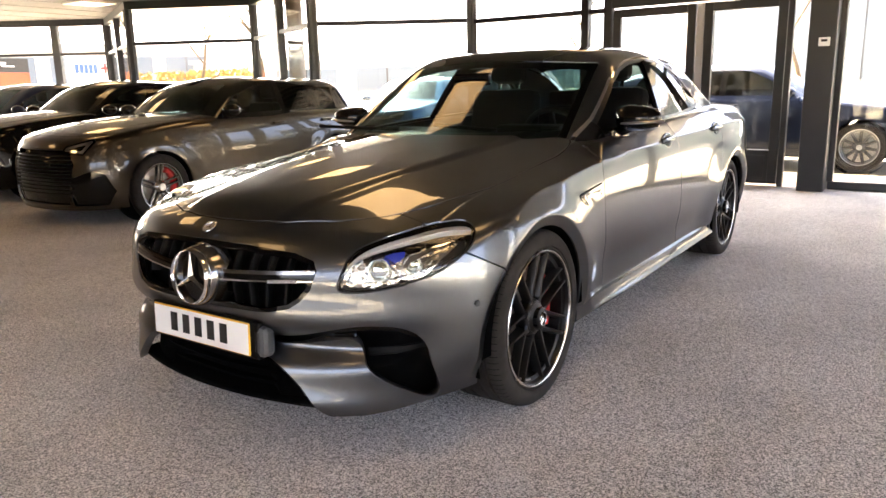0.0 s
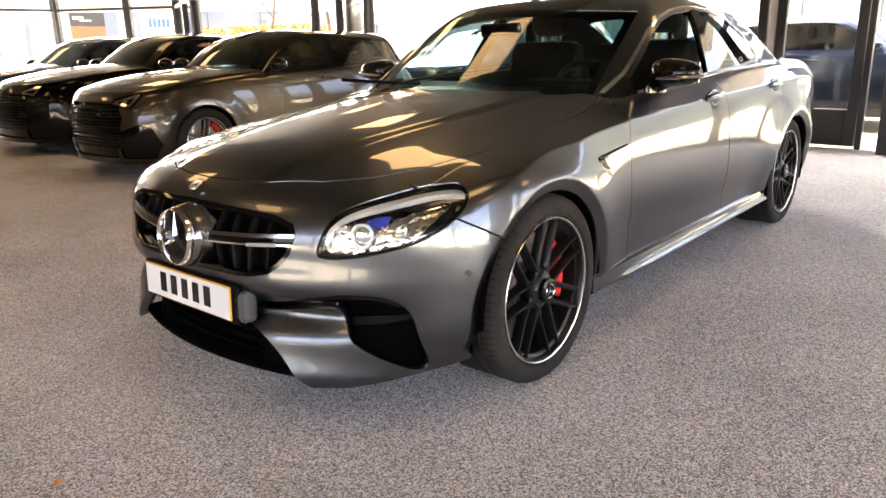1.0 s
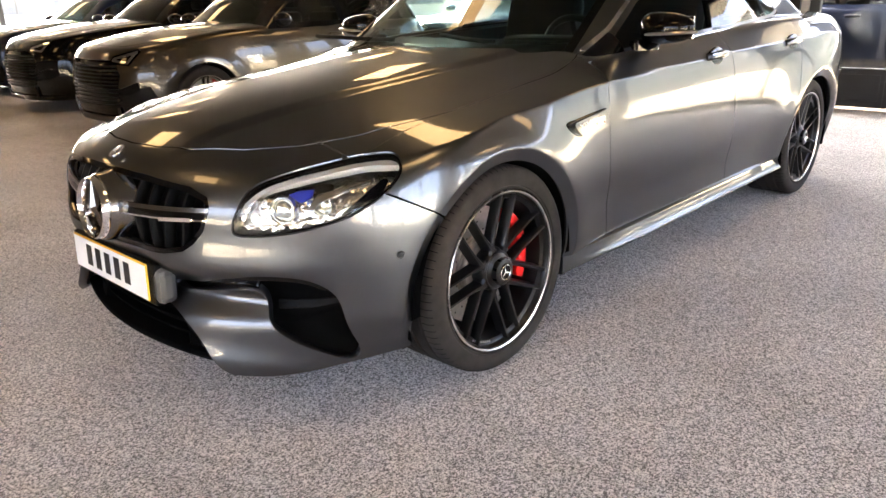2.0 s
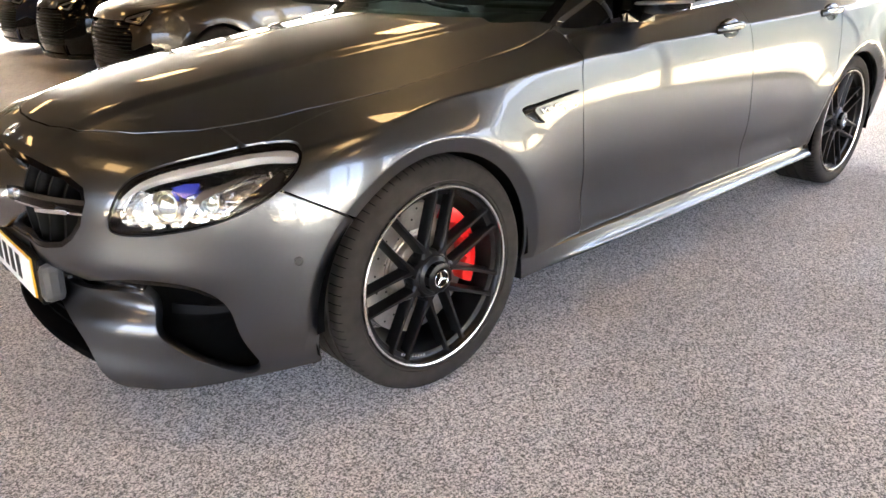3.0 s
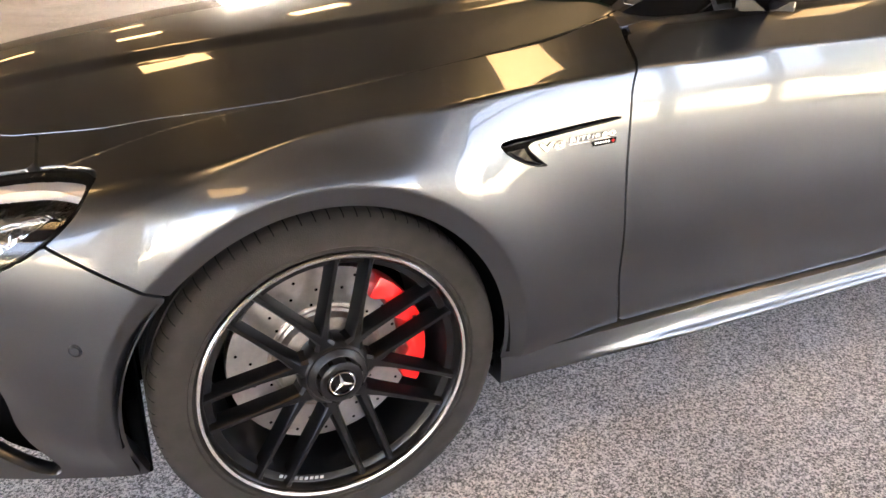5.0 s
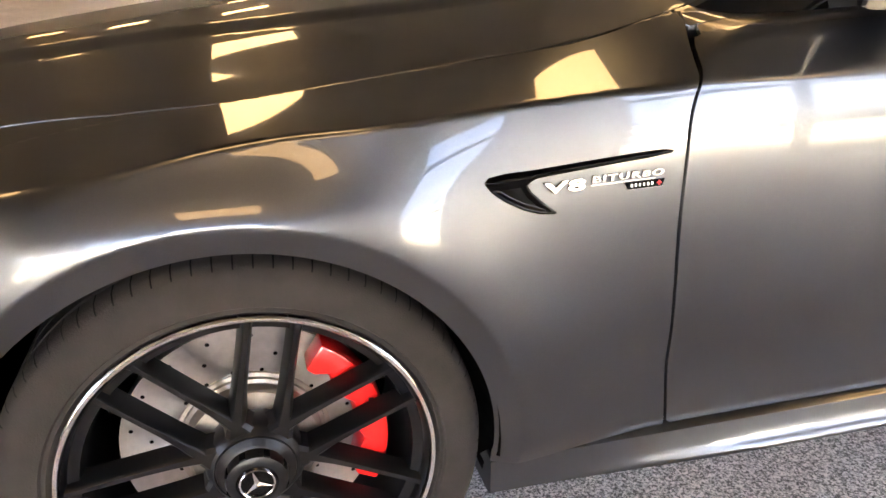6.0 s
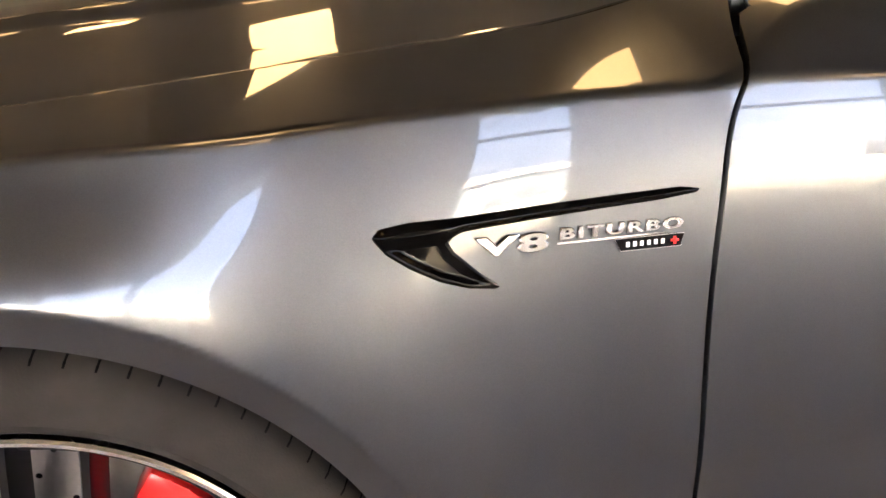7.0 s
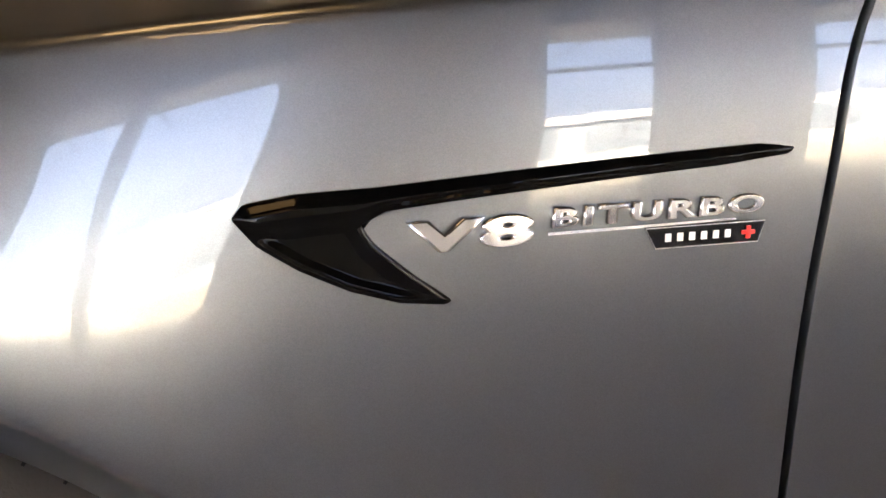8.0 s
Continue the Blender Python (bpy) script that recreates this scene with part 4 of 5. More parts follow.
def on_side(x, z, lean=0.0, lift=0.0):
    """A pose on the left flank: local x to the rear, local y up, local z outwards."""
    p = solve(skin, np.array([x, 0.3, z]), np.array([0.0, 1.0, 0.0]), 1.0)
    n = Vector(slope(skin, p))
    along = Vector((-1, 0, 0)) - n * Vector((-1, 0, 0)).dot(n)
    along.normalize()
    up = n.cross(along)
    m = Matrix((along, up, n)).transposed().to_4x4()
    return Matrix.Translation(Vector(p) + n * lift) @ m @ Matrix.Rotation(radians(lean), 4, "Z")


bpy.context.view_layer.update()
lettering("V8", 0.0665, 0.0172, on_side(-0.4145, 0.7535, 1.5, 0.001), BADGE, 0.0022, 0.0006, 0.05, 1.15)
lettering("BITURBO", 0.1165, 0.0110, on_side(-0.4895, 0.7625, 1.5, 0.001), BADGE, 0.0018, 0.0002, 0.05, 1.25)
part("badge_underline", boxed(0, -0.0008, 0, 0.115, 0.0008, 0.002), CHROME, saloon, at=on_side(-0.488, 0.7595, 1.5))
plaque = part("badge_plaque", prism([(0.0, 0.0), (0.066, 0.0), (0.063, -0.0115), (0.006, -0.0115)], 0.002, "z"), GLOSS, saloon, at=on_side(-0.5405, 0.7593, 1.5, 0.001))
part("plaque_rim", sweep([(0.0, 0.0, 0.001), (0.066, 0.0, 0.001), (0.063, -0.0115, 0.001), (0.006, -0.0115, 0.001)], 0.0005, 6, closed=True), CHROME, plaque)
for k in range(6):
    part("plaque_mark", boxed(0.011 + k * 0.0066, -0.0080, 0.001, 0.0142 + k * 0.0066, -0.0036, 0.0016), SATIN, plaque)
part("red_cross", boxed(0.0535, -0.0068, 0.001, 0.0605, -0.0047, 0.0022), RED, plaque)
part("red_cross", boxed(0.0559, -0.0092, 0.001, 0.0581, -0.0023, 0.0022), RED, plaque)

# door handles and mirrors
for xh, zh in ((-1.605, 0.914), (-2.55, 0.924)):
    m = on_side(xh, zh, 2.0)
    bm = bmesh.new()
    bmesh.ops.create_uvsphere(bm, u_segments=24, v_segments=12, radius=1.0)
    for v in bm.verts:
        v.co = Vector((v.co.x * 0.092, v.co.y * 0.044, -0.004 + max(v.co.z, -0.2) * 0.006))
    # raised black oval in place of the shaded hollow behind the handle
    part("handle_cup_shade", bm, GLOSS, saloon, smooth=True, at=m)
    path = [(-0.104, 0.006, 0.000), (-0.090, 0.006, 0.014), (-0.058, 0.006, 0.024), (0.03, 0.006, 0.024), (0.078, 0.006, 0.014), (0.096, 0.006, 0.000)]
    handle = part("door_handle", sweep(path, 0.0165, 12, flat=0.55), PAINT, saloon, smooth=True, at=m)
    part("handle_strip", sweep([(-0.092, 0.012, 0.018), (-0.060, 0.012, 0.0295), (0.03, 0.012, 0.0295), (0.080, 0.012, 0.018)], 0.004, 6), CHROME, handle)

# ---- wheels ----
def wheel(parent, at, width=0.265, tyre_r=TYRE, rim_r=0.272, spokes=7, rim_mat=MATT, lip_mat=TURNED, caliper=RED, fine=True, name="wheel"):
    """A wheel turned about local y, its face towards +y, hub at the origin; the face of the tyre lies at y = 0."""
    root = part(name, lathe([(rim_r - 0.012, -0.004), (rim_r - 0.0165, -0.010), (rim_r - 0.018, -0.022), (rim_r - 0.0225, -0.0245), (rim_r - 0.033, -0.027), (rim_r - 0.038, -0.05), (rim_r - 0.038, -width + 0.03), (rim_r - 0.012, -width)], 72 if fine else 36), rim_mat, parent, smooth=True, at=at)
    part("rim_lip", lathe([(rim_r - 0.0115, -0.008), (rim_r - 0.0095, 0.001), (rim_r - 0.0045, 0.003), (rim_r - 0.002, 0.0005)], 96 if fine else 40), lip_mat, root, smooth=True)
    # tyre: sidewall, shoulder, grooved tread
    t = tyre_r
    prof = [(rim_r - 0.004, -0.010), (rim_r + 0.004, 0.0005), (rim_r + 0.010, -0.001), (rim_r + 0.013, 0.004), (rim_r + 0.030, 0.009), (t - 0.030, 0.008), (t - 0.016, 0.002), (t - 0.006, -0.010), (t - 0.001, -0.024)]
    for g in ((0.055,) if not fine else (0.055, 0.11, 0.165, 0.21)):
        prof += [(t, -g + 0.006), (t - 0.007, -g + 0.004), (t - 0.007, -g - 0.004), (t, -g - 0.006)]
    prof += [(t - 0.001, -width + 0.024), (t - 0.01, -width + 0.006), (t - 0.03, -width - 0.008), (rim_r + 0.02, -width - 0.008), (rim_r, -width)]
    tyre = part("tyre", lathe(prof, 120 if fine else 48), RUBBER, root, smooth=True)
    if fine:
        # shoulder grooves: one thin blade mesh shared by all
        line = [(t - 0.010, -0.0045), (t - 0.006, -0.0095), (t - 0.0006, -0.024), (t + 0.0004, -0.047)]
        bm = bmesh.new()
        for (r0, h0), (r1, h1) in zip(line, line[1:]):
            bm.faces.new([bm.verts.new(c) for c in ((-0.001, h0, r0), (0.001, h0, r0), (0.0013, h1, r1), (-0.0013, h1, r1))])
        first = part("tread_groove", bm, DEEP, root)
        for k in range(1, 84):
            g = new("tread_groove", first.data)
            g.parent, g.matrix_basis = root, Matrix.Rotation(2 * math.pi * k / 84, 4, "Y")
    # hub bowl and cap
    part("hub", lathe([(0.0005, -0.014), (0.046, -0.014), (0.049, -0.016), (0.058, -0.0215), (0.0586, -0.0232), (0.0600, -0.0232), (0.0608, -0.0228), (0.068, -0.029), (0.073, -0.038), (0.074, -0.055), (0.072, -0.075), (0.06, -0.10)] if spokes == 7 else [(0.0005, -0.004), (0.038, -0.004), (0.043, -0.010), (0.054, -0.022), (0.066, -0.035), (0.073, -0.048), (0.076, -0.075), (0.06, -0.10)], 64), rim_mat, root, smooth=True)
    cap = part("centre_cap", lathe([(0.0005, 0.007), (0.029, 0.007), (0.034, 0.003), (0.036, -0.010)], 40), GLOSS if fine else SATIN, root, smooth=True)
    if fine:
        emblem(0.026, pose(0, 0.0085, 0, 0, 0, 90) @ pose(0, 0, 0, 12, 0, 0), root, "cap_emblem", depth=0.0022, arm=0.13, flat=True)
        # notched collar round the cap
        part("cap_collar", lathe([(0.030, 0.0075), (0.036, 0.0078), (0.0435, 0.004), (0.0455, -0.002), (0.0455, -0.016)], 48), rim_mat, root, smooth=True)
        for k in range(8):
            part("collar_notch", boxed(-0.0045, -0.012, 0.0415, 0.0045, 0.0035, 0.0465, bevel=0.001), DEEP, root, at=Matrix.Rotation(2 * math.pi * (k + 0.5) / 8, 4, "Y"))
        # raised maker's strip inside the lip
        for k in range(9):
            part("rim_mark", boxed(-0.0035, -0.0005, rim_r - 0.031, 0.0035, 0.0006, rim_r - 0.024), SATIN, root, at=Matrix.Rotation(radians(-212 + 2.6 * k), 4, "Y") @ pose(0, -0.0235, 0))
    # twin spokes: each arm leaves the hub beside its twin and flares at the rim
    for k in range(spokes):
        mid = math.pi / 2 + (0.17 if spokes == 7 else 0.03) + 2 * math.pi * k / spokes
        for s in (-1, 1):
            bm = bmesh.new()
            rows = []
            steps = ((0.042, -0.0265, 0.0150), (0.062, -0.0268, 0.0140), (0.082, -0.0270, 0.0108), (0.11, -0.0255, 0.0080), (0.15, -0.022, 0.0066), (0.20, -0.016, 0.0060), (rim_r - 0.034, -0.011, 0.0062), (rim_r - 0.018, -0.0085, 0.0075), (rim_r - 0.010, -0.008, 0.0125)) if spokes == 7 else ((0.055, -0.036, 0.0165), (0.085, -0.031, 0.0125), (0.13, -0.025, 0.0098), (0.19, -0.017, 0.0085), (rim_r - 0.034, -0.010, 0.0085), (rim_r - 0.012, -0.007, 0.012))
            for r, h, half in steps:
                half *= 0.5 if spokes > 7 else 1.0
                base = s * (0.0335 if spokes == 7 else 0.024 if spokes == 5 else 0.010)
                a0, a1 = base - half, base + half
                ring = []
                for off, dh in ((a0 - 0.0045, -0.036), (a0, -0.005), (a0 + half * 0.45, 0.0), (a1 - half * 0.45, 0.0), (a1, -0.005), (a1 + 0.0045, -0.036)):
                    ring.append(bm.verts.new((r * math.cos(mid) - off * math.sin(mid), h + dh, r * math.sin(mid) + off * math.cos(mid))))
                rows.append(ring)
            for a, b in zip(rows, rows[1:]):
                for i in range(6):
                    bm.faces.new((a[i], a[(i + 1) % 6], b[(i + 1) % 6], b[i]))
            bm.faces.new(rows[0])
            bm.faces.new(rows[-1][::-1])
            bmesh.ops.recalc_face_normals(bm, faces=bm.faces)
            part("spoke", bm, rim_mat, root, smooth=True)
    # brake
    disc = part("brake_disc", lathe([(0.105, -0.105), (0.198, -0.105), (0.198, -0.135), (0.105, -0.135)], 72), STEEL, root)
    part("disc_bell", lathe([(0.06, -0.075), (0.098, -0.078), (0.104, -0.084), (0.106, -0.092), (0.112, -0.094), (0.113, -0.099), (0.119, -0.1005), (0.120, -0.12)], 56), RUST, root, smooth=True)
    if fine:
        bm = bmesh.new()
        bmesh.ops.create_circle(bm, cap_ends=True, segments=8, radius=0.0035)
        bmesh.ops.rotate(bm, verts=bm.verts, cent=(0, 0, 0), matrix=Matrix.Rotation(radians(-90), 3, "X"))
        first = part("disc_hole", bm, DEEP, root, at=pose(0.122, -0.1042, 0))
        for k in range(18):
            for j in range(3):
                if k or j:
                    a, r = 2 * math.pi * (k + j * 0.33) / 18, 0.122 + 0.03 * j
                    g = new("disc_hole", first.data)
                    g.parent, g.matrix_basis = root, pose(r * math.cos(a), -0.1042, r * math.sin(a))
    if caliper:
        out, n = [], 15
        for i in range(n):
            a = radians(-26 + 84 * i / (n - 1)) + math.pi
            out.append((-0.207 * math.cos(a) * -1, 0.207 * math.sin(a) * -1))
        for i in reversed(range(n)):
            a = radians(-26 + 84 * i / (n - 1)) + math.pi
            r = 0.158 + 0.012 * (i % 4 == 0)
            out.append((-r * math.cos(a) * -1, r * math.sin(a) * -1))
        c = part("brake_caliper", prism([(u, v) for u, v in out], 0.05, "y", 0.006), caliper, root, smooth=True, at=pose(0, -0.085, 0))
        part("caliper_mark", boxed(-0.184, -0.0596, 0.045, -0.176, -0.0590, 0.072), LETTER, root)
    return root


bpy.context.view_layer.update()
for xc in (0.0, -WHEELBASE):
    for s in (1, -1):
        wheel(saloon, pose(xc, s * 0.918, AXLE, 0, 0, 0 if s > 0 else 180), fine=s > 0)

# ---- the saloon's greenhouse, mirrors and inside ----
DLO = [(-0.725, 0.956), (-0.81, 1.0), (-0.93, 1.06), (-1.08, 1.15), (-1.24, 1.245), (-1.40, 1.305), (-1.6, 1.345), (-1.9, 1.37), (-2.15, 1.36), (-2.4, 1.32), (-2.6, 1.25), (-2.77, 1.15), (-2.85, 1.075), (-2.72, 1.052), (-2.3, 1.035), (-1.7, 1.015), (-1.2, 0.990), (-0.95, 0.972)]


def side_opening(x, z):
    return polygon(DLO, x, z)


def screen_opening(x, y, z):
    """Negative where the windscreen is."""
    a = np.abs(y)
    return np.maximum(np.maximum(a - 0.668 + 0.21 * (z - 1.0), z - 1.368 + 0.05 * a), -x - 1.45)


def back_opening(x, y, z):
    return np.maximum(np.maximum(np.abs(y) - 0.55 + 0.3 * (z - 1.06), z - 1.35), x + 2.9)


def b_line(z):
    return -1.79 - 0.38 * (z - 1.06)


TRIM = material("window_trim_black", (0.004, 0.004, 0.004), 0.3, 0, 0.3)
for flip in (False, True):
    o, w = down_grid(-1.85, -0.70, 0.755, 0.845, 0.005, 0.7)
    panel("belt_rubber", skin, o, w, lambda x, y, z: least(belt_y(x) - 0.001 - y, gap_1(z) - 0.012 - x), TRIM, saloon, mirror=flip, hem=0.01, lift=-0.001)
    o, w = side_fan(-3.66, -0.62, -12, 76, 0.02, 1.1, y=0.0, z=1.0)
    panel("pillar_frame", cabin, o, w, lambda x, y, z: least(side_opening(x, z) - 0.004, screen_opening(x, y, z), back_opening(x, y, z), y - 0.52 + 0.2 * ramp(-1.5, -1.2, x) , z - 0.93), PAINT, saloon, mirror=flip, hem=0.03)
    o, w = side_fan(-2.95, -0.74, -6, 50, 0.012, 0.55, y=0.0, z=1.0)
    panel("window_seal", cabin, o, w, lambda x, y, z: 0.011 - np.abs(side_opening(x, z) + 0.006), TRIM, saloon, mirror=flip, hem=0.012, lift=0.002)
    panel("window_chrome", cabin, o, w, lambda x, y, z: np.minimum(0.0045 - np.abs(side_opening(x, z) - 0.004), z - 0.985), CHROME, saloon, mirror=flip, hem=0.008, lift=0.003)
    panel("centre_pillar", cabin, o, w, lambda x, y, z: np.minimum(0.045 - np.abs(x - b_line(z)), -side_opening(x, z)), GLOSS, saloon, mirror=flip, hem=0.03, lift=0.002)
    panel("quarter_bar", cabin, o, w, lambda x, y, z: np.minimum(0.014 - np.abs(x + 2.56 - 0.2 * (z - 1.05)), -side_opening(x, z)), GLOSS, saloon, mirror=flip, hem=0.02, lift=0.002)
    g = panel("rear_side_glass", cabin, o, w, lambda x, y, z: np.minimum(b_line(z) - 0.04 - x, -side_opening(x, z)), DARKTINT, saloon, mirror=flip, hem=0)
    g.visible_shadow = False
    panel("mirror_sail", cabin, o, w, lambda x, y, z: least(x + 0.93 - 0.3 * (z - 1.0), -side_opening(x, z)), GLOSS, saloon, mirror=flip, hem=0.02, lift=0.003)
o, w = down_grid(-2.85, -1.15, -0.56, 0.56, 0.03, 1.0)
panel("roof", cabin, o, w, lambda x, y, z: least(0.535 - np.abs(y), screen_opening(x, y, z), back_opening(x, y, z)), GLOSS, saloon, hem=0.03, reach=0.8)
o, w = front_fan(-62, 62, 0.96, 1.40, 1.2, 0.012, x=-1.9)
g = panel("windscreen", cabin, o, w, lambda x, y, z: -screen_opening(x, y, z) - 0.002, TINT, saloon, hem=0)
g.visible_shadow = False
panel("screen_band", cabin, o, w, lambda x, y, z: np.minimum(0.018 - np.abs(screen_opening(x, y, z) + 0.016), 1.39 - z), GLOSS, saloon, hem=0, lift=-0.004)
o, w = front_fan(125, 235, 1.0, 1.38, 2, 0.02, x=-2.6)
g = panel("rear_window", cabin, o, w, lambda x, y, z: -back_opening(x, y, z), TINT, saloon, hem=0)
g.visible_shadow = False
o, w = down_grid(-0.95, -0.48, -0.74, 0.74, 0.02, 0.7)
panel("cowl", skin, o, w, lambda x, y, z: least(-(x + 0.59 + 0.60 * y * y), 0.60 - np.abs(y)), BLACK, saloon, lift=-0.03)
for s in (1, -1):
    p = [(-0.65 - 0.5 * (0.30 * s + k * 0.08) ** 2, s * 0.30 - k * 0.09 + 0.02, 1.018 + 0.002 * k) for k in range(7)]
    wiper = part("wiper", sweep(p, 0.010, 6), BLACK, saloon)

# outside mirrors
for s in (1, -1):
    bm = bmesh.new()
    bmesh.ops.create_uvsphere(bm, u_segments=40, v_segments=24, radius=1.0)
    for v in bm.verts:
        x, y, z = v.co
        f = (abs(y) ** 3 + abs(z) ** 3) ** (1 / 3) or 1
        r = (y * y + z * z) ** 0.5 or 1
        k = r / f * 0.85 + 0.15
        v.co = Vector((x * 0.085 if x > 0 else x * 0.05, s * y * k * 0.118, z * k * (0.060 - 0.012 * y)))
    mirror_body = part("side_mirror", bm, GLOSS, saloon, smooth=True, at=pose(-1.05, s * 0.912, 1.062, 0, 0, -8 * s), label="gloss black door mirror with silver strip")
    part("mirror_strip", sweep([(0.086 * math.cos(a), s * (0.02 + 0.112 * math.sin(a)), -0.018 + 0.006 * math.sin(a)) for a in np.linspace(-0.75, 1.5, 16)], 0.008, 8, flat=0.8), SATIN, mirror_body, smooth=True)
    part("mirror_glass", boxed(-0.056, -0.082, -0.044, -0.05, 0.082, 0.044, bevel=0.002), CHROME, mirror_body)
    part("mirror_stalk", sweep([(0.0, -s * 0.11, -0.075), (0.0, -s * 0.07, -0.06), (0.0, -s * 0.03, -0.04)], 0.022, 10), GLOSS, mirror_body, smooth=True)
    part("mirror_foot", boxed(-0.08, -0.02, -0.11, 0.08, 0.02, -0.05, bevel=0.012), GLOSS, mirror_body, at=pose(0, -s * 0.105, 0.005))

# inside
bm = bmesh.new()
prof = [(-0.84, 0.955), (-0.92, 0.965), (-1.0, 0.962), (-1.10, 0.94), (-1.14, 0.88), (-1.16, 0.70), (-1.12, 0.55), (-0.84, 0.55)]
a = [bm.verts.new((x, -0.66, z)) for x, z in prof]
b = [bm.verts.new((x, 0.66, z)) for x, z in prof]
for i in range(len(prof)):
    j = (i + 1) % len(prof)
    bm.faces.new((a[i], a[j], b[j], b[i]))
bm.faces.new(a[::-1])
bm.faces.new(b)
bmesh.ops.recalc_face_normals(bm, faces=bm.faces)
part("dashboard", bm, LEATHER, saloon, smooth=True)
part("binnacle", boxed(-1.08, 0.18, 0.97, -0.92, 0.56, 1.03, bevel=0.02), LEATHER, saloon)
ringp = [(0.0, 0.185 * math.cos(a), 0.185 * math.sin(a)) for a in np.linspace(0, 2 * math.pi, 33)[:-1]]
steer = part("steering_wheel", sweep(ringp, 0.016, 10, closed=True), LEATHER, saloon, smooth=True, at=pose(-1.28, 0.37, 0.93, 0, 25, 0))
for a in (90, 210, 330):
    part("wheel_spoke", boxed(-0.01, -0.015, 0.0, 0.01, 0.015, 0.18, bevel=0.004), LEATHER, steer, at=pose(0, 0, 0, a - 90, 0, 0))
part("wheel_boss", lathe([(0.0005, -0.03), (0.06, -0.025), (0.065, 0.02)], 24, "x"), LEATHER, steer, smooth=True)


def seat(x, y):
    base = part("seat_base", boxed(-0.27, -0.25, 0.0, 0.27, 0.25, 0.20, bevel=0.06), LEATHER, saloon, smooth=True, at=pose(x, y, 0.45))
    part("seat_back", boxed(-0.07, -0.25, 0.0, 0.07, 0.25, 0.62, bevel=0.06), LEATHER, base, smooth=True, at=pose(-0.30, 0, 0.15, 0, -14, 0))
    part("headrest", boxed(-0.05, -0.13, 0.0, 0.05, 0.13, 0.19, bevel=0.045), LEATHER, base, smooth=True, at=pose(-0.46, 0, 0.79, 0, -6, 0))
    for s in (1, -1):
        part("headrest_rod", boxed(-0.006, s * 0.07 - 0.006, -0.10, 0.006, s * 0.07 + 0.014, 0.03), CHROME, base, at=pose(-0.46, 0, 0.80, 0, -10, 0))


for y in (0.37, -0.37):
    seat(-1.62, y)
part("rear_bench", boxed(-2.95, -0.62, 0.45, -2.40, 0.62, 0.62, bevel=0.05), LEATHER, saloon, smooth=True)
part("rear_backrest", boxed(-3.1, -0.62, 0.6, -2.92, 0.62, 1.06, bevel=0.06), LEATHER, saloon, smooth=True)
for y in (-0.40, 0.40):
    part("rear_headrest", boxed(-3.1, y - 0.12, 1.06, -3.0, y + 0.12, 1.18, bevel=0.03), LEATHER, saloon, smooth=True)
part("parcel_shelf", boxed(-3.5, -0.62, 1.0, -3.1, 0.62, 1.03), LEATHER, saloon)
part("bulkhead", boxed(-0.66, -0.66, 0.25, -0.60, 0.66, 0.90), DEEP, saloon)
part("rear_mirror", boxed(-1.02, -0.12, 1.235, -0.99, 0.12, 1.30, bevel=0.012), GLOSS, saloon)
for s in (1, -1):
    part("door_lining", boxed(-2.6, s * 0.78 - 0.02, 0.3, -0.72, s * 0.78 + 0.01, 0.925, bevel=0.008), LEATHER, saloon)

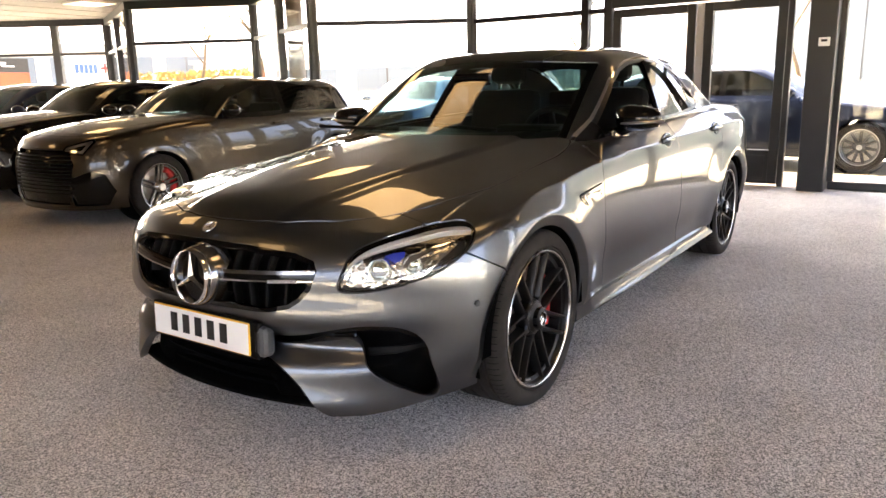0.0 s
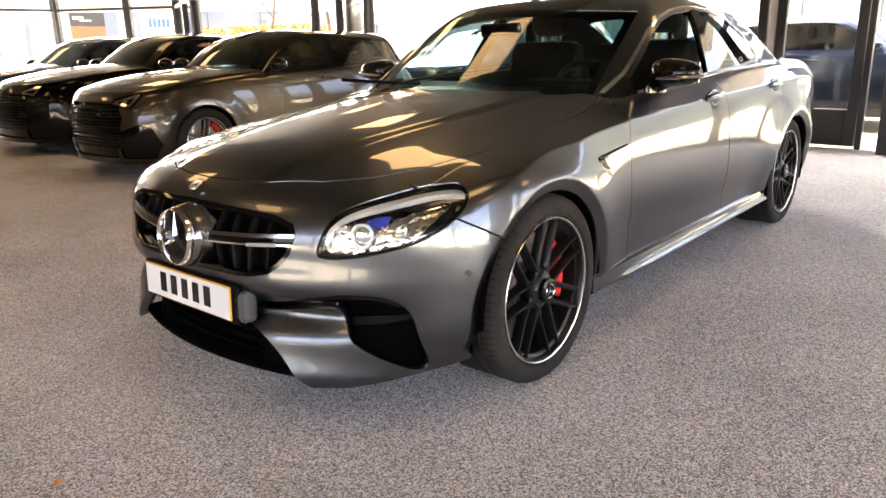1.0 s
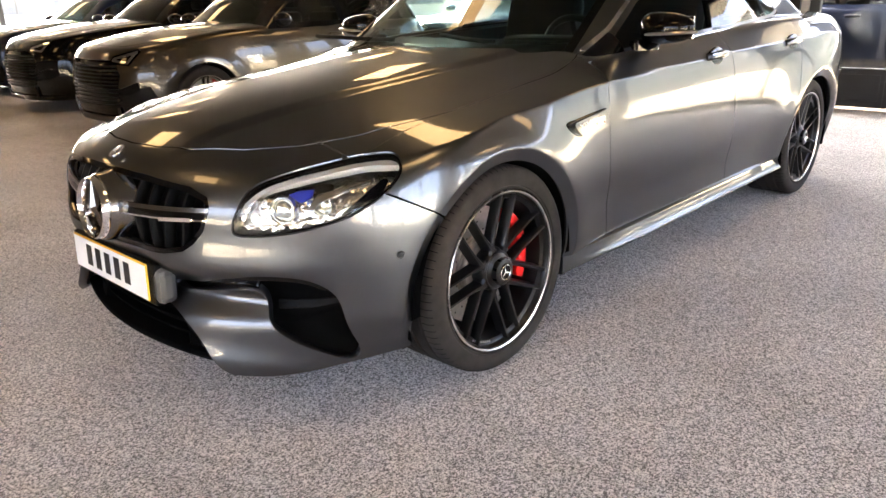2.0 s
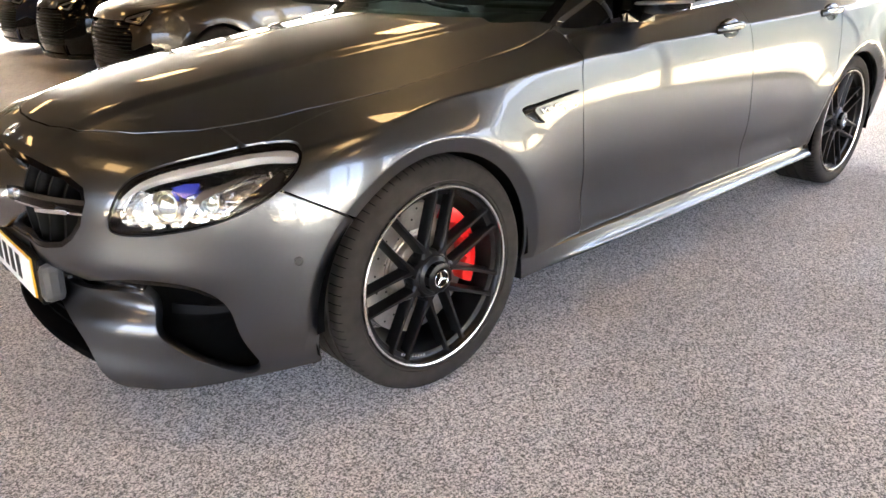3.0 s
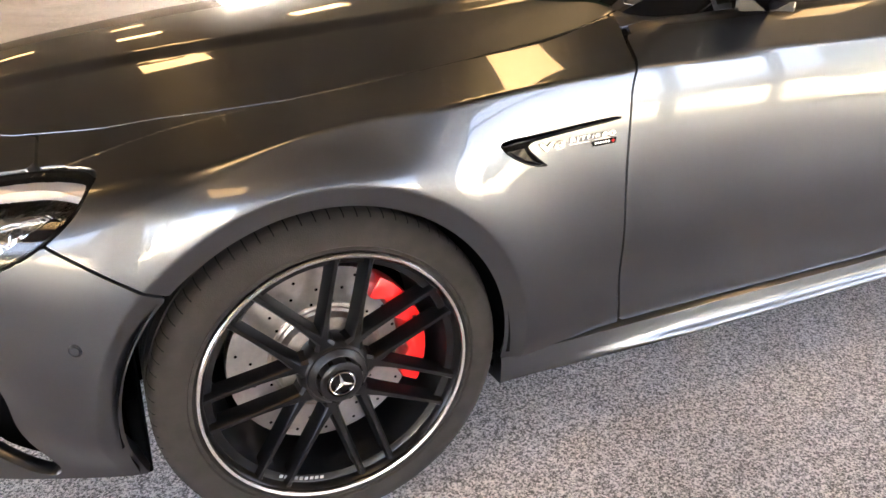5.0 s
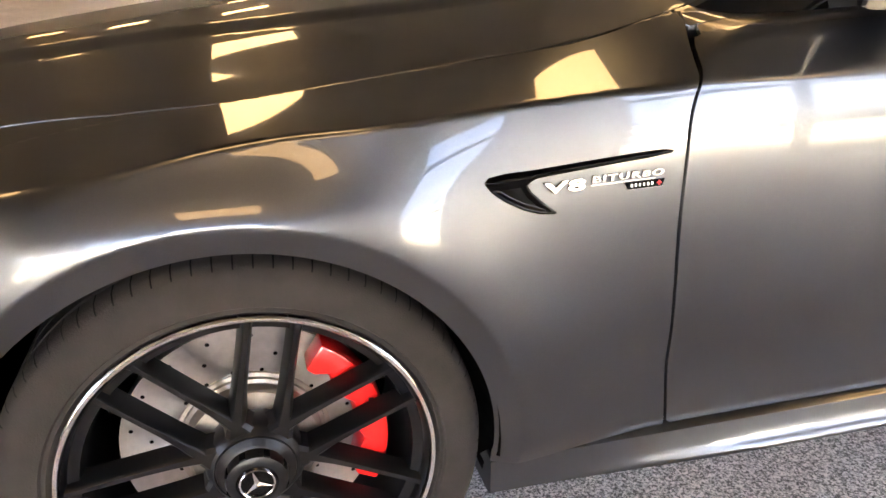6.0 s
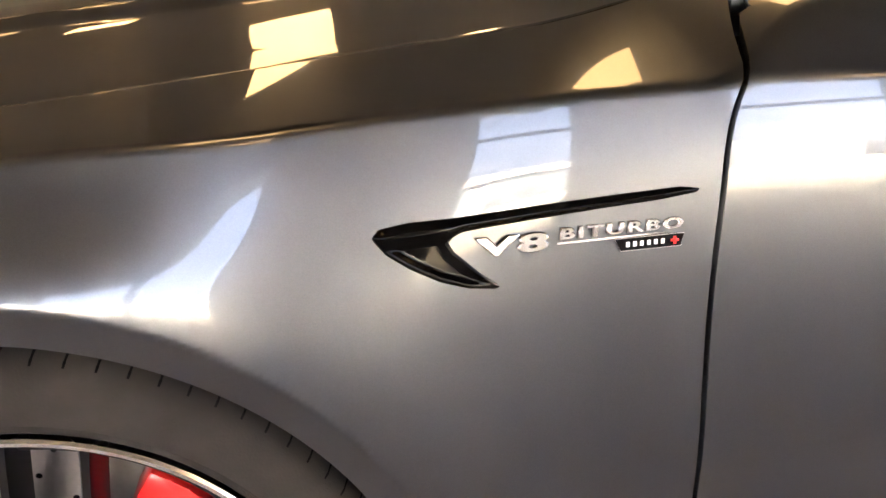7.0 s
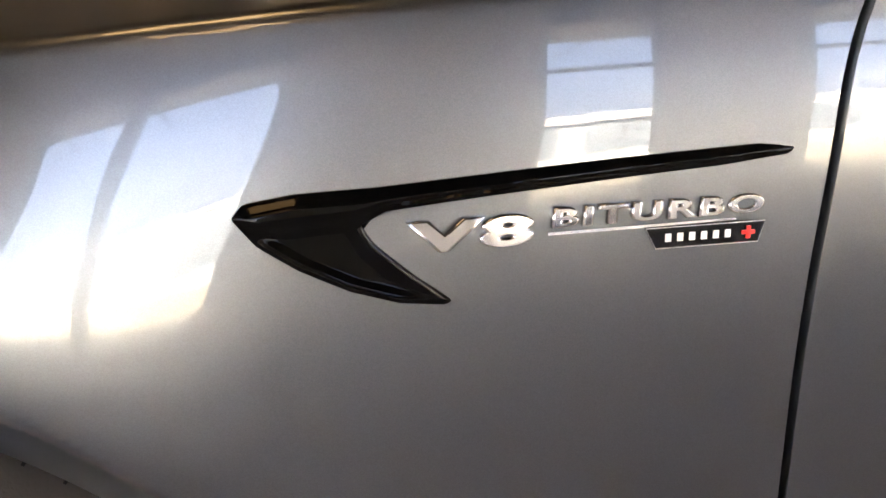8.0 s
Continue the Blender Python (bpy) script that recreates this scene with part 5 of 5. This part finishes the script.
# ---- the other cars ----
def plain_car(name, label, at, paint, nose=0.82, base=2.60, tail=0.72, half=0.88, belt=0.93, roof=1.43, bonnet=0.96, tail_top=1.35, lamps=True, group="", wheel_r=0.325, rim=SATIN, rim_lip=SATIN, tailgate=0.25, black_roof=False, rim_spokes=5, caliper=None):
    """A parked car: body, bonnet, glasshouse, lamps, grille and wheels; x forward from its front axle."""
    root = thing(name, label, "car", at, group)
    back = -base - tail
    hood_line = curve([-1.2, -0.55, 0.1, nose - 0.22, nose - 0.06, nose + 0.06], [belt + 0.10, bonnet + 0.06, bonnet, bonnet - 0.11, bonnet - 0.20, bonnet - 0.36])
    width = curve([0.12, 0.25, 0.5, 0.7, belt - 0.02, belt + 0.1], [half - 0.06, half - 0.02, half, half - 0.005, half - 0.05, half - 0.10])
    front = curve([0.1, 0.25, 0.45, 0.62, 0.8], [nose - 0.06, nose - 0.005, nose, nose - 0.02, nose - 0.10])
    top = curve([back - 0.2, back + tailgate, -base + 0.25, -1.75, -1.25, -0.9], [tail_top - 0.35, tail_top - 0.05, roof - 0.03, roof, roof - 0.045, roof - 0.17])

    def body(x, y, z):
        y = np.abs(y)
        w = width(z)
        for xc in (0.0, -base):
            r = np.hypot(x - xc, z - wheel_r)
            w = w + 0.02 * np.exp(-(np.maximum(r - wheel_r - 0.06, 0) / 0.10) ** 2) * ramp(0.14, 0.3, z)
        fx, bx = np.clip((x - 0.1) / (front(z) - 0.1), 0, 3), np.clip((x + base + 0.05) / (back + base + 0.05), 0, 3)
        wall = np.maximum(w * ((fx ** 2.5 + (y / w) ** 2.5) ** 0.4 - 1), w * ((bx ** 3 + (y / w) ** 3) ** (1 / 3) - 1))
        h = np.where(x > -0.75, hood_line(x) - 0.07 * (y / half) ** 2, belt + 0.04)
        return smax(wall, z - h, 0.06)

    def cab(x, y, z):
        y = np.abs(y)
        w = half - 0.06 - 0.42 * (z - belt) - 0.35 * np.maximum(z - belt - 0.3, 0) ** 1.5 - 0.10 * ramp(-1.5, back, x)
        a = (y - w) * 0.92
        b = (z - top(x) + 0.05 * (y / 0.6) ** 2) * 0.95
        c = (x + 0.55 + (z - belt - 0.06) * 1.55 + 0.40 * y * y) * 0.54
        d = (-x + back + 0.02 + (z - belt) * 0.55 + 0.2 * y * y) * 0.85
        return smax(smax(smax(a, b, 0.08), c, 0.04), d, 0.05)

    def arches(x, z):
        return np.minimum(np.hypot(x, z - wheel_r), np.hypot(x + base, z - wheel_r)) - wheel_r - 0.035

    eye = [(nose - 0.12, bonnet - 0.26), (nose - 0.18, bonnet - 0.20), (nose - 0.52, bonnet - 0.135), (nose - 0.56, bonnet - 0.16), (nose - 0.40, bonnet - 0.29)]

    def lamp(x, y, z):
        return polygon([(-u / math.sqrt(2) + 0.62, v) for u, v in eye], (np.abs(y) - x) / math.sqrt(2) * 0.9 + 0.35, z)

    def mouth(y, z):
        return polygon([(-0.46, 0.74), (0.46, 0.74), (0.54, 0.60), (0.45, 0.21), (-0.45, 0.21), (-0.54, 0.60)], y, z)

    def pods(y, z):
        return polygon([(0.50, 0.47), (0.68, 0.54), (0.76, 0.50), (0.81, 0.34), (0.74, 0.20), (0.48, 0.20)], np.abs(y), z)

    def screen(x, y, z):
        a = np.abs(y)
        return np.maximum(np.maximum(a - half + 0.20 + 0.45 * (z - belt), z - roof + 0.10), -x - 1.6)

    sides = [(-0.86, belt + 0.05), (-1.12, belt + 0.24), (-1.45, roof - 0.115), (-1.9, roof - 0.085), (-base + 0.2, roof - 0.11), (back + tailgate + 0.35, roof - 0.17), (back + tailgate + 0.22, belt + 0.13), (-base + 0.15, belt + 0.065)]
    for flip in (False, True):
        o, w = side_fan(back + 0.06, 0.62, -42, 90, 0.03, 1.7, y=0.2, z=0.55)
        panel("body_side", body, o, w, lambda x, y, z: least(arches(x, z), z - 0.17, lamp(x, y, z), np.where(x > -0.7, 0.6, 0.6) - 0.62 + y * 0.05 + 0.02, 0.42 - x), paint, root, mirror=flip, hem=0.02)
        o, w = side_fan(back + 0.05, -0.55, -10, 80, 0.03, 1.6, y=0.0, z=belt)
        panel("roof_frame", cab, o, w, lambda x, y, z: least(polygon(sides, x, z), screen(x, y, z), z - belt + 0.03), GLOSS if black_roof else paint, root, mirror=flip)
        g = panel("side_glass", cab, o, w, lambda x, y, z: np.minimum(-polygon(sides, x, z), np.abs(x + 1.78) - 0.04), DARKTINT, root, mirror=flip, hem=0)
        g.visible_shadow = False
        panel("door_pillar", cab, o, w, lambda x, y, z: np.minimum(-polygon(sides, x, z), 0.045 - np.abs(x + 1.78)), GLOSS, root, mirror=flip, hem=0)
        s = -1 if flip else 1
        if lamps:
            o, w = front_fan(10, 90, 0.5, 0.95, 1.2, 0.012, x=0.1)
            panel("headlight", body, o, w, lambda x, y, z: -lamp(x, y, z) - 0.004, GLOSS, root, mirror=flip, hem=0.02, lift=0.002)
            panel("headlight_edge", body, o, w, lambda x, y, z: np.minimum(0.010 - np.abs(lamp(x, y, z) + 0.028), x - nose + 0.50), REFLECTOR, root, mirror=flip, hem=0.005, lift=0.003)
        bm = bmesh.new()
        bmesh.ops.create_uvsphere(bm, u_segments=20, v_segments=12, radius=1.0)
        for v in bm.verts:
            v.co = Vector((v.co.x * 0.09, v.co.y * 0.11, v.co.z * 0.07))
        part("door_mirror", bm, GLOSS if black_roof else paint, root, smooth=True, at=pose(-0.88, s * (half + 0.06), belt + 0.09))
        for xh in (-1.62, -2.42):
            part("door_handle", boxed(xh - 0.10, s * (half - 0.02) - 0.02, belt - 0.09, xh + 0.08, s * (half - 0.02) + 0.022, belt - 0.06, bevel=0.01), paint, root)
        for xc in (0.0, -base):
            wheel(root, pose(xc, s * (half - 0.005), wheel_r, 0, 0, 0 if s > 0 else 180), 0.22, wheel_r, wheel_r - 0.085, rim_spokes, rim, rim_lip, caliper, False)
            part("wheel_house", lathe([(wheel_r + 0.045, -0.28), (wheel_r + 0.045, 0.0)], 40), DEEP, root, at=pose(xc, s * (half - 0.02) if s > 0 else -half + 0.30, wheel_r))
    o, w = front_fan(-88, 88, 0.16, bonnet - 0.02, 1.4, 0.014, x=0.1)
    panel("front_end", body, o, w, lambda x, y, z: least(x - 0.42, lamp(x, y, z), mouth(y, z), pods(y, z)), paint, root)
    panel("grille", body, o, w, lambda x, y, z: 0.02 - np.minimum(mouth(y, z), pods(y, z)), GLOSS, root, lift=-0.03, hem=0)
    for k in range(11):
        panel("grille_bar", body, *front_fan(-40, 40, 0.32 + 0.036 * k, 0.332 + 0.036 * k, 1.4, 0.006, x=0.1), lambda x, y, z: -mouth(y, z) - 0.012, BLACK, root, lift=-0.012, hem=0.02)
    o, w = down_grid(-0.82, nose, -half, half, 0.03, 0.45)
    panel("bonnet", body, o, w, lambda x, y, z: least(0.60 + 0.12 * ramp(0.4, -0.4, x) - np.abs(y) - 0.25 * ramp(0.35, nose - 0.1, x), nose - 0.20 - x - 0.2 * y * y), paint, root, lift=0.002, reach=0.8)
    panel("wing_tops", body, o, w, lambda x, y, z: least(0.43 - x, x + 0.75), paint, root, lift=-0.003, reach=0.8, hem=0)
    o, w = front_fan(-60, 60, belt, roof, 2, 0.02, x=-1.9)
    g = panel("windscreen", cab, o, w, lambda x, y, z: -screen(x, y, z), TINT, root, hem=0)
    g.visible_shadow = False
    o, w = front_fan(100, 260, 0.2, roof, 3, 0.03, x=-base + 0.3)
    panel("tail", lambda x, y, z: np.minimum(body(x, y, z), cab(x, y, z)), o, w, lambda x, y, z: back + 0.45 - x, paint, root)
    part("underbody", boxed(back + 0.2, -half + 0.26, 0.16, nose - 0.2, half - 0.26, 0.5), DEEP, root)
    part("dashboard", boxed(-1.2, -half + 0.16, 0.6, -0.72, half - 0.16, belt + 0.02, bevel=0.03), LEATHER, root)
    for y in (0.36, -0.36):
        part("seat_back", boxed(-1.95, y - 0.22, 0.5, -1.80, y + 0.22, belt + 0.15, bevel=0.05), LEATHER, root, smooth=True)
        part("headrest", boxed(-2.0, y - 0.11, belt + 0.19, -1.90, y + 0.11, belt + 0.36, bevel=0.03), LEATHER, root, smooth=True)
    return root


hatch = plain_car("hatchback_car", "beige metallic hatchback with a black roof in the showroom row", pose(-1.95, -5.08, 0), BEIGE, nose=0.80, base=2.56, tail=0.66, half=0.87, belt=0.95, roof=1.41, bonnet=0.97, tail_top=1.38, black_roof=True, group="cars in the row", rim=DULL, rim_lip=TURNED, caliper=RED)
plain_car("compact_car", "black glossy compact car parked in the showroom row", pose(-2.2, -7.75, 0), JET, nose=0.84, base=2.62, tail=0.75, half=0.89, belt=0.95, roof=1.43, bonnet=0.99, group="cars in the row")
plain_car("compact_car", "dark navy car at the end of the showroom row", pose(-2.4, -10.5, 0), NAVY, nose=0.86, base=2.65, tail=0.8, half=0.89, belt=0.95, roof=1.44, bonnet=0.98, group="cars in the row")
plain_car("estate_car", "dark blue estate car parked outside the glass door", pose(-9.42, 1.28, 0, 0, 0, 90), NAVY, nose=0.90, base=2.87, tail=1.0, half=0.92, belt=0.95, roof=1.46, bonnet=0.93, tail_top=1.36, tailgate=0.5, rim=material("grey_alloy", (0.20, 0.20, 0.205), 0.35, 0.9), rim_lip=SATIN, rim_spokes=11)
plain_car("parked_car", "blue car parked outside behind the row", pose(-8.6, -6.6, 0, 0, 0, 10), TEAL, nose=0.84, base=2.65, tail=0.8, half=0.89, belt=0.95, roof=1.45, bonnet=0.96)

# ---- outside ----
FACADE = material("pale_render", (0.42, 0.39, 0.34), 0.85, vary=0.08, scale=1.5)
FARGLASS = material("far_window", (0.10, 0.12, 0.14), 0.15, 0, spec=0.6)
BARK = material("bark", (0.055, 0.036, 0.016), 0.9, vary=0.3, scale=12, bump=0.5, bump_scale=30)
LEAF = material("dry_leaves", (0.16, 0.10, 0.015), 0.8, vary=0.3, scale=8)
HEDGE = material("yellow_hedge", (0.20, 0.13, 0.03), 0.9, vary=0.3, scale=4)


def building(at, w, d, h, cols, rows, skin_mat=FACADE, pane_mat=FARGLASS, label="pale flat-roofed commercial building with dark windows"):
    ob = thing("office_building", label, "building", at)
    part("wall", boxed(-d, -w / 2, -0.02, 0, w / 2, h), skin_mat, ob)
    part("roof", boxed(-d - 0.2, -w / 2 - 0.2, h, 0.25, w / 2 + 0.2, h + 0.35, bevel=0.03), LINTEL, ob)
    for i in range(cols):
        for j in range(rows):
            y0, z0 = -w / 2 + (i + 0.12) * w / cols, 0.9 + j * (h - 0.6) / rows
            win = part("window", boxed(-0.02, y0, z0, 0.04, y0 + 0.76 * w / cols, z0 + (h - 0.6) / rows - 1.0), pane_mat, ob)
            part("window_bar", boxed(0.0, y0 + 0.37 * w / cols, z0, 0.07, y0 + 0.39 * w / cols, z0 + (h - 0.6) / rows - 1.0), FRAME, win)
    return ob


building(pose(-42, 6, 0, 0, 0, 0), 34, 14, 6.0, 9, 1)
building(pose(-33, 15.5, 0, 0, 0, 0), 22, 12, 7.0, 7, 2, material("grey_green_panel", (0.16, 0.165, 0.16), 0.6, vary=0.1, scale=1.5), material("green_glass", (0.11, 0.135, 0.122), 0.2, spec=0.5, vary=0.25, scale=0.8), "two-storey showroom with green-tinted glass front across the street")
building(pose(-46, -36, 0, 0, 0, 20), 36, 14, 3.6, 5, 1)
building(pose(-24, -62, 0, 0, 0, 60), 40, 14, 5.0, 9, 1)
# unseen building added to the north, pale to brighten reflections on the flank
building(pose(-2, 40, 0, 0, 0, -90), 60, 14, 4.6, 13, 1, material("unseen_pale_reflector", (0.62, 0.59, 0.54), 0.9, vary=0.1, scale=2))


def tree(at, h, seed, leafy=260):
    rng = random.Random(seed)
    ob = thing("tree", "slim nearly bare street tree with some dry leaves", "tree", at, group="street trees")
    bm = bmesh.new()
    tips = []

    def limb(p, d, length, r, level):
        n = 5
        pts = [p]
        for k in range(n):
            d = (d + Vector((rng.uniform(-0.16, 0.16), rng.uniform(-0.16, 0.16), 0.06))).normalized()
            pts.append(pts[-1] + d * length / n)
        rings = []
        for k, q in enumerate(pts):
            rr = r * (1 - 0.75 * k / n)
            rot = d.to_track_quat("Z", "Y")
            rings.append([bm.verts.new(q + rot @ Vector((rr * math.cos(a), rr * math.sin(a), 0))) for a in (0, 1.047, 2.094, 3.142, 4.189, 5.236)])
        for a, b in zip(rings, rings[1:]):
            for k in range(6):
                bm.faces.new((a[k], a[(k + 1) % 6], b[(k + 1) % 6], b[k]))
        tips.extend(pts[2:])
        if level < 3:
            for _ in range(5 if level == 0 else 3):
                q = pts[rng.randint(2 if level else 3, n)]
                a = rng.uniform(0, 6.28)
                limb(q, (d * 0.7 + Vector((math.cos(a), math.sin(a), 0.35)) * 0.8).normalized(), length * rng.uniform(0.45, 0.65), r * 0.42, level + 1)

    limb(Vector((0, 0, -0.05)), Vector((0, 0, 1)), h * 0.62, 0.10, 0)
    part("trunk", bm, BARK, ob)
    bm = bmesh.new()
    for _ in range(leafy):
        q = rng.choice(tips) + Vector([rng.uniform(-0.25, 0.25) for _ in range(3)])
        rot = Euler([rng.uniform(0, 6.28) for _ in range(3)]).to_matrix()
        s = rng.uniform(0.04, 0.09)
        vs = [bm.verts.new(q + rot @ Vector(c) * s) for c in ((-1, 0, 0), (0, -0.5, 0.1), (1, 0, 0), (0, 0.5, 0.1))]
        bm.faces.new(vs)
    tagged(part("crown", bm, LEAF, ob), kind="stuff")
    return ob


for k, (x, y, h) in enumerate(((-22, -8.5, 6), (-20, -1.0, 6.5), (-24, 2.2, 6), (-15, -17, 6), (-17, -23, 6.5), (-13, -21, 5.5))):
    tree(pose(x, y, 0, 0, 0, 50 * k), h, k + 3)
bm = bmesh.new()
rng = random.Random(5)
for _ in range(2600):
    q = Vector((-27 + rng.uniform(-0.6, 0.6), rng.uniform(-43, -31), 2.5 * rng.random() ** 0.8))
    rot = Euler([rng.uniform(0, 6.28) for _ in range(3)]).to_matrix()
    bm.faces.new([bm.verts.new(q + rot @ Vector(c) * 0.16) for c in ((-1, 0, 0), (0, -0.6, 0.1), (1, 0, 0), (0, 0.6, 0.1))])
tagged(part("hedge", bm, HEDGE), "yellowing clipped hedge across the street", "hedge", kind="stuff")
sign = thing("sign_board", "black and orange advertising board outside the glazing", "sign", pose(-9.32, -22.0, 0.18, 0, 0, 90))
for y in (-0.45, 0.45):
    part("leg", boxed(-0.03, y - 0.03, -0.2, 0.03, y + 0.03, 1.4), FRAME, sign)
part("upper_panel", boxed(-0.03, -0.56, 1.80, 0.03, 0.56, 2.22), material("sign_black", (0.004, 0.0036, 0.0033), 0.5), sign)
part("lower_panel", boxed(-0.03, -0.56, 1.38, 0.03, 0.56, 1.795), material("sign_orange", (0.20, 0.040, 0.006), 0.5), sign)
part("sign_bar", boxed(0.031, -0.45, 2.02, 0.036, -0.12, 2.10), WHITE, sign)
part("sign_bar", boxed(0.031, -0.25, 1.97, 0.036, 0.12, 1.995), WHITE, sign)
flag = thing("shop_sign", "white shop sign with blue bars and a red cross", "sign", pose(-12.0, -22.0, 0, 0, 0, 90))
part("board", boxed(-0.04, -0.85, 1.6, 0.0, 0.85, 2.5), WHITE, flag)
part("leg", boxed(-0.04, -0.05, -0.02, -0.01, 0.05, 1.6), FRAME, flag)
BLUEINK = material("sign_blue", (0.008, 0.05, 0.20), 0.5)
for k in range(5):
    part("sign_bar", boxed(0.0, -0.60 + k * 0.165, 1.95, 0.01, -0.46 + k * 0.165, 2.25), BLUEINK, flag)
part("red_bar", boxed(0.0, 0.32, 2.08, 0.01, 0.66, 2.17), RED, flag)
part("red_bar", boxed(0.0, 0.445, 1.95, 0.012, 0.535, 2.30), RED, flag)

# a fallen leaf on the carpet
leafling = thing("fallen_leaf", "small dry orange leaf lying on the carpet", "leaf", pose(1.44, 0.142, 0.001, 0, 0, 30))
bm = bmesh.new()
ring = [bm.verts.new((0.016 * math.cos(a) * (1 + 0.25 * math.cos(3 * a)), 0.011 * math.sin(a), 0.003 + 0.003 * math.cos(2 * a))) for a in np.linspace(0, 2 * math.pi, 19)[:-1]]
hub_v = bm.verts.new((0, 0, 0.001))
for i in range(18):
    bm.faces.new((hub_v, ring[i], ring[(i + 1) % 18]))
part("blade", bm, material("orange_leaf", (0.75, 0.26, 0.03), 0.6, vary=0.2, scale=60), leafling)
part("stem", sweep([(0.014, 0, 0.003), (0.024, 0.002, 0.002), (0.032, 0.006, 0.001)], 0.0008, 5), BARK, leafling)
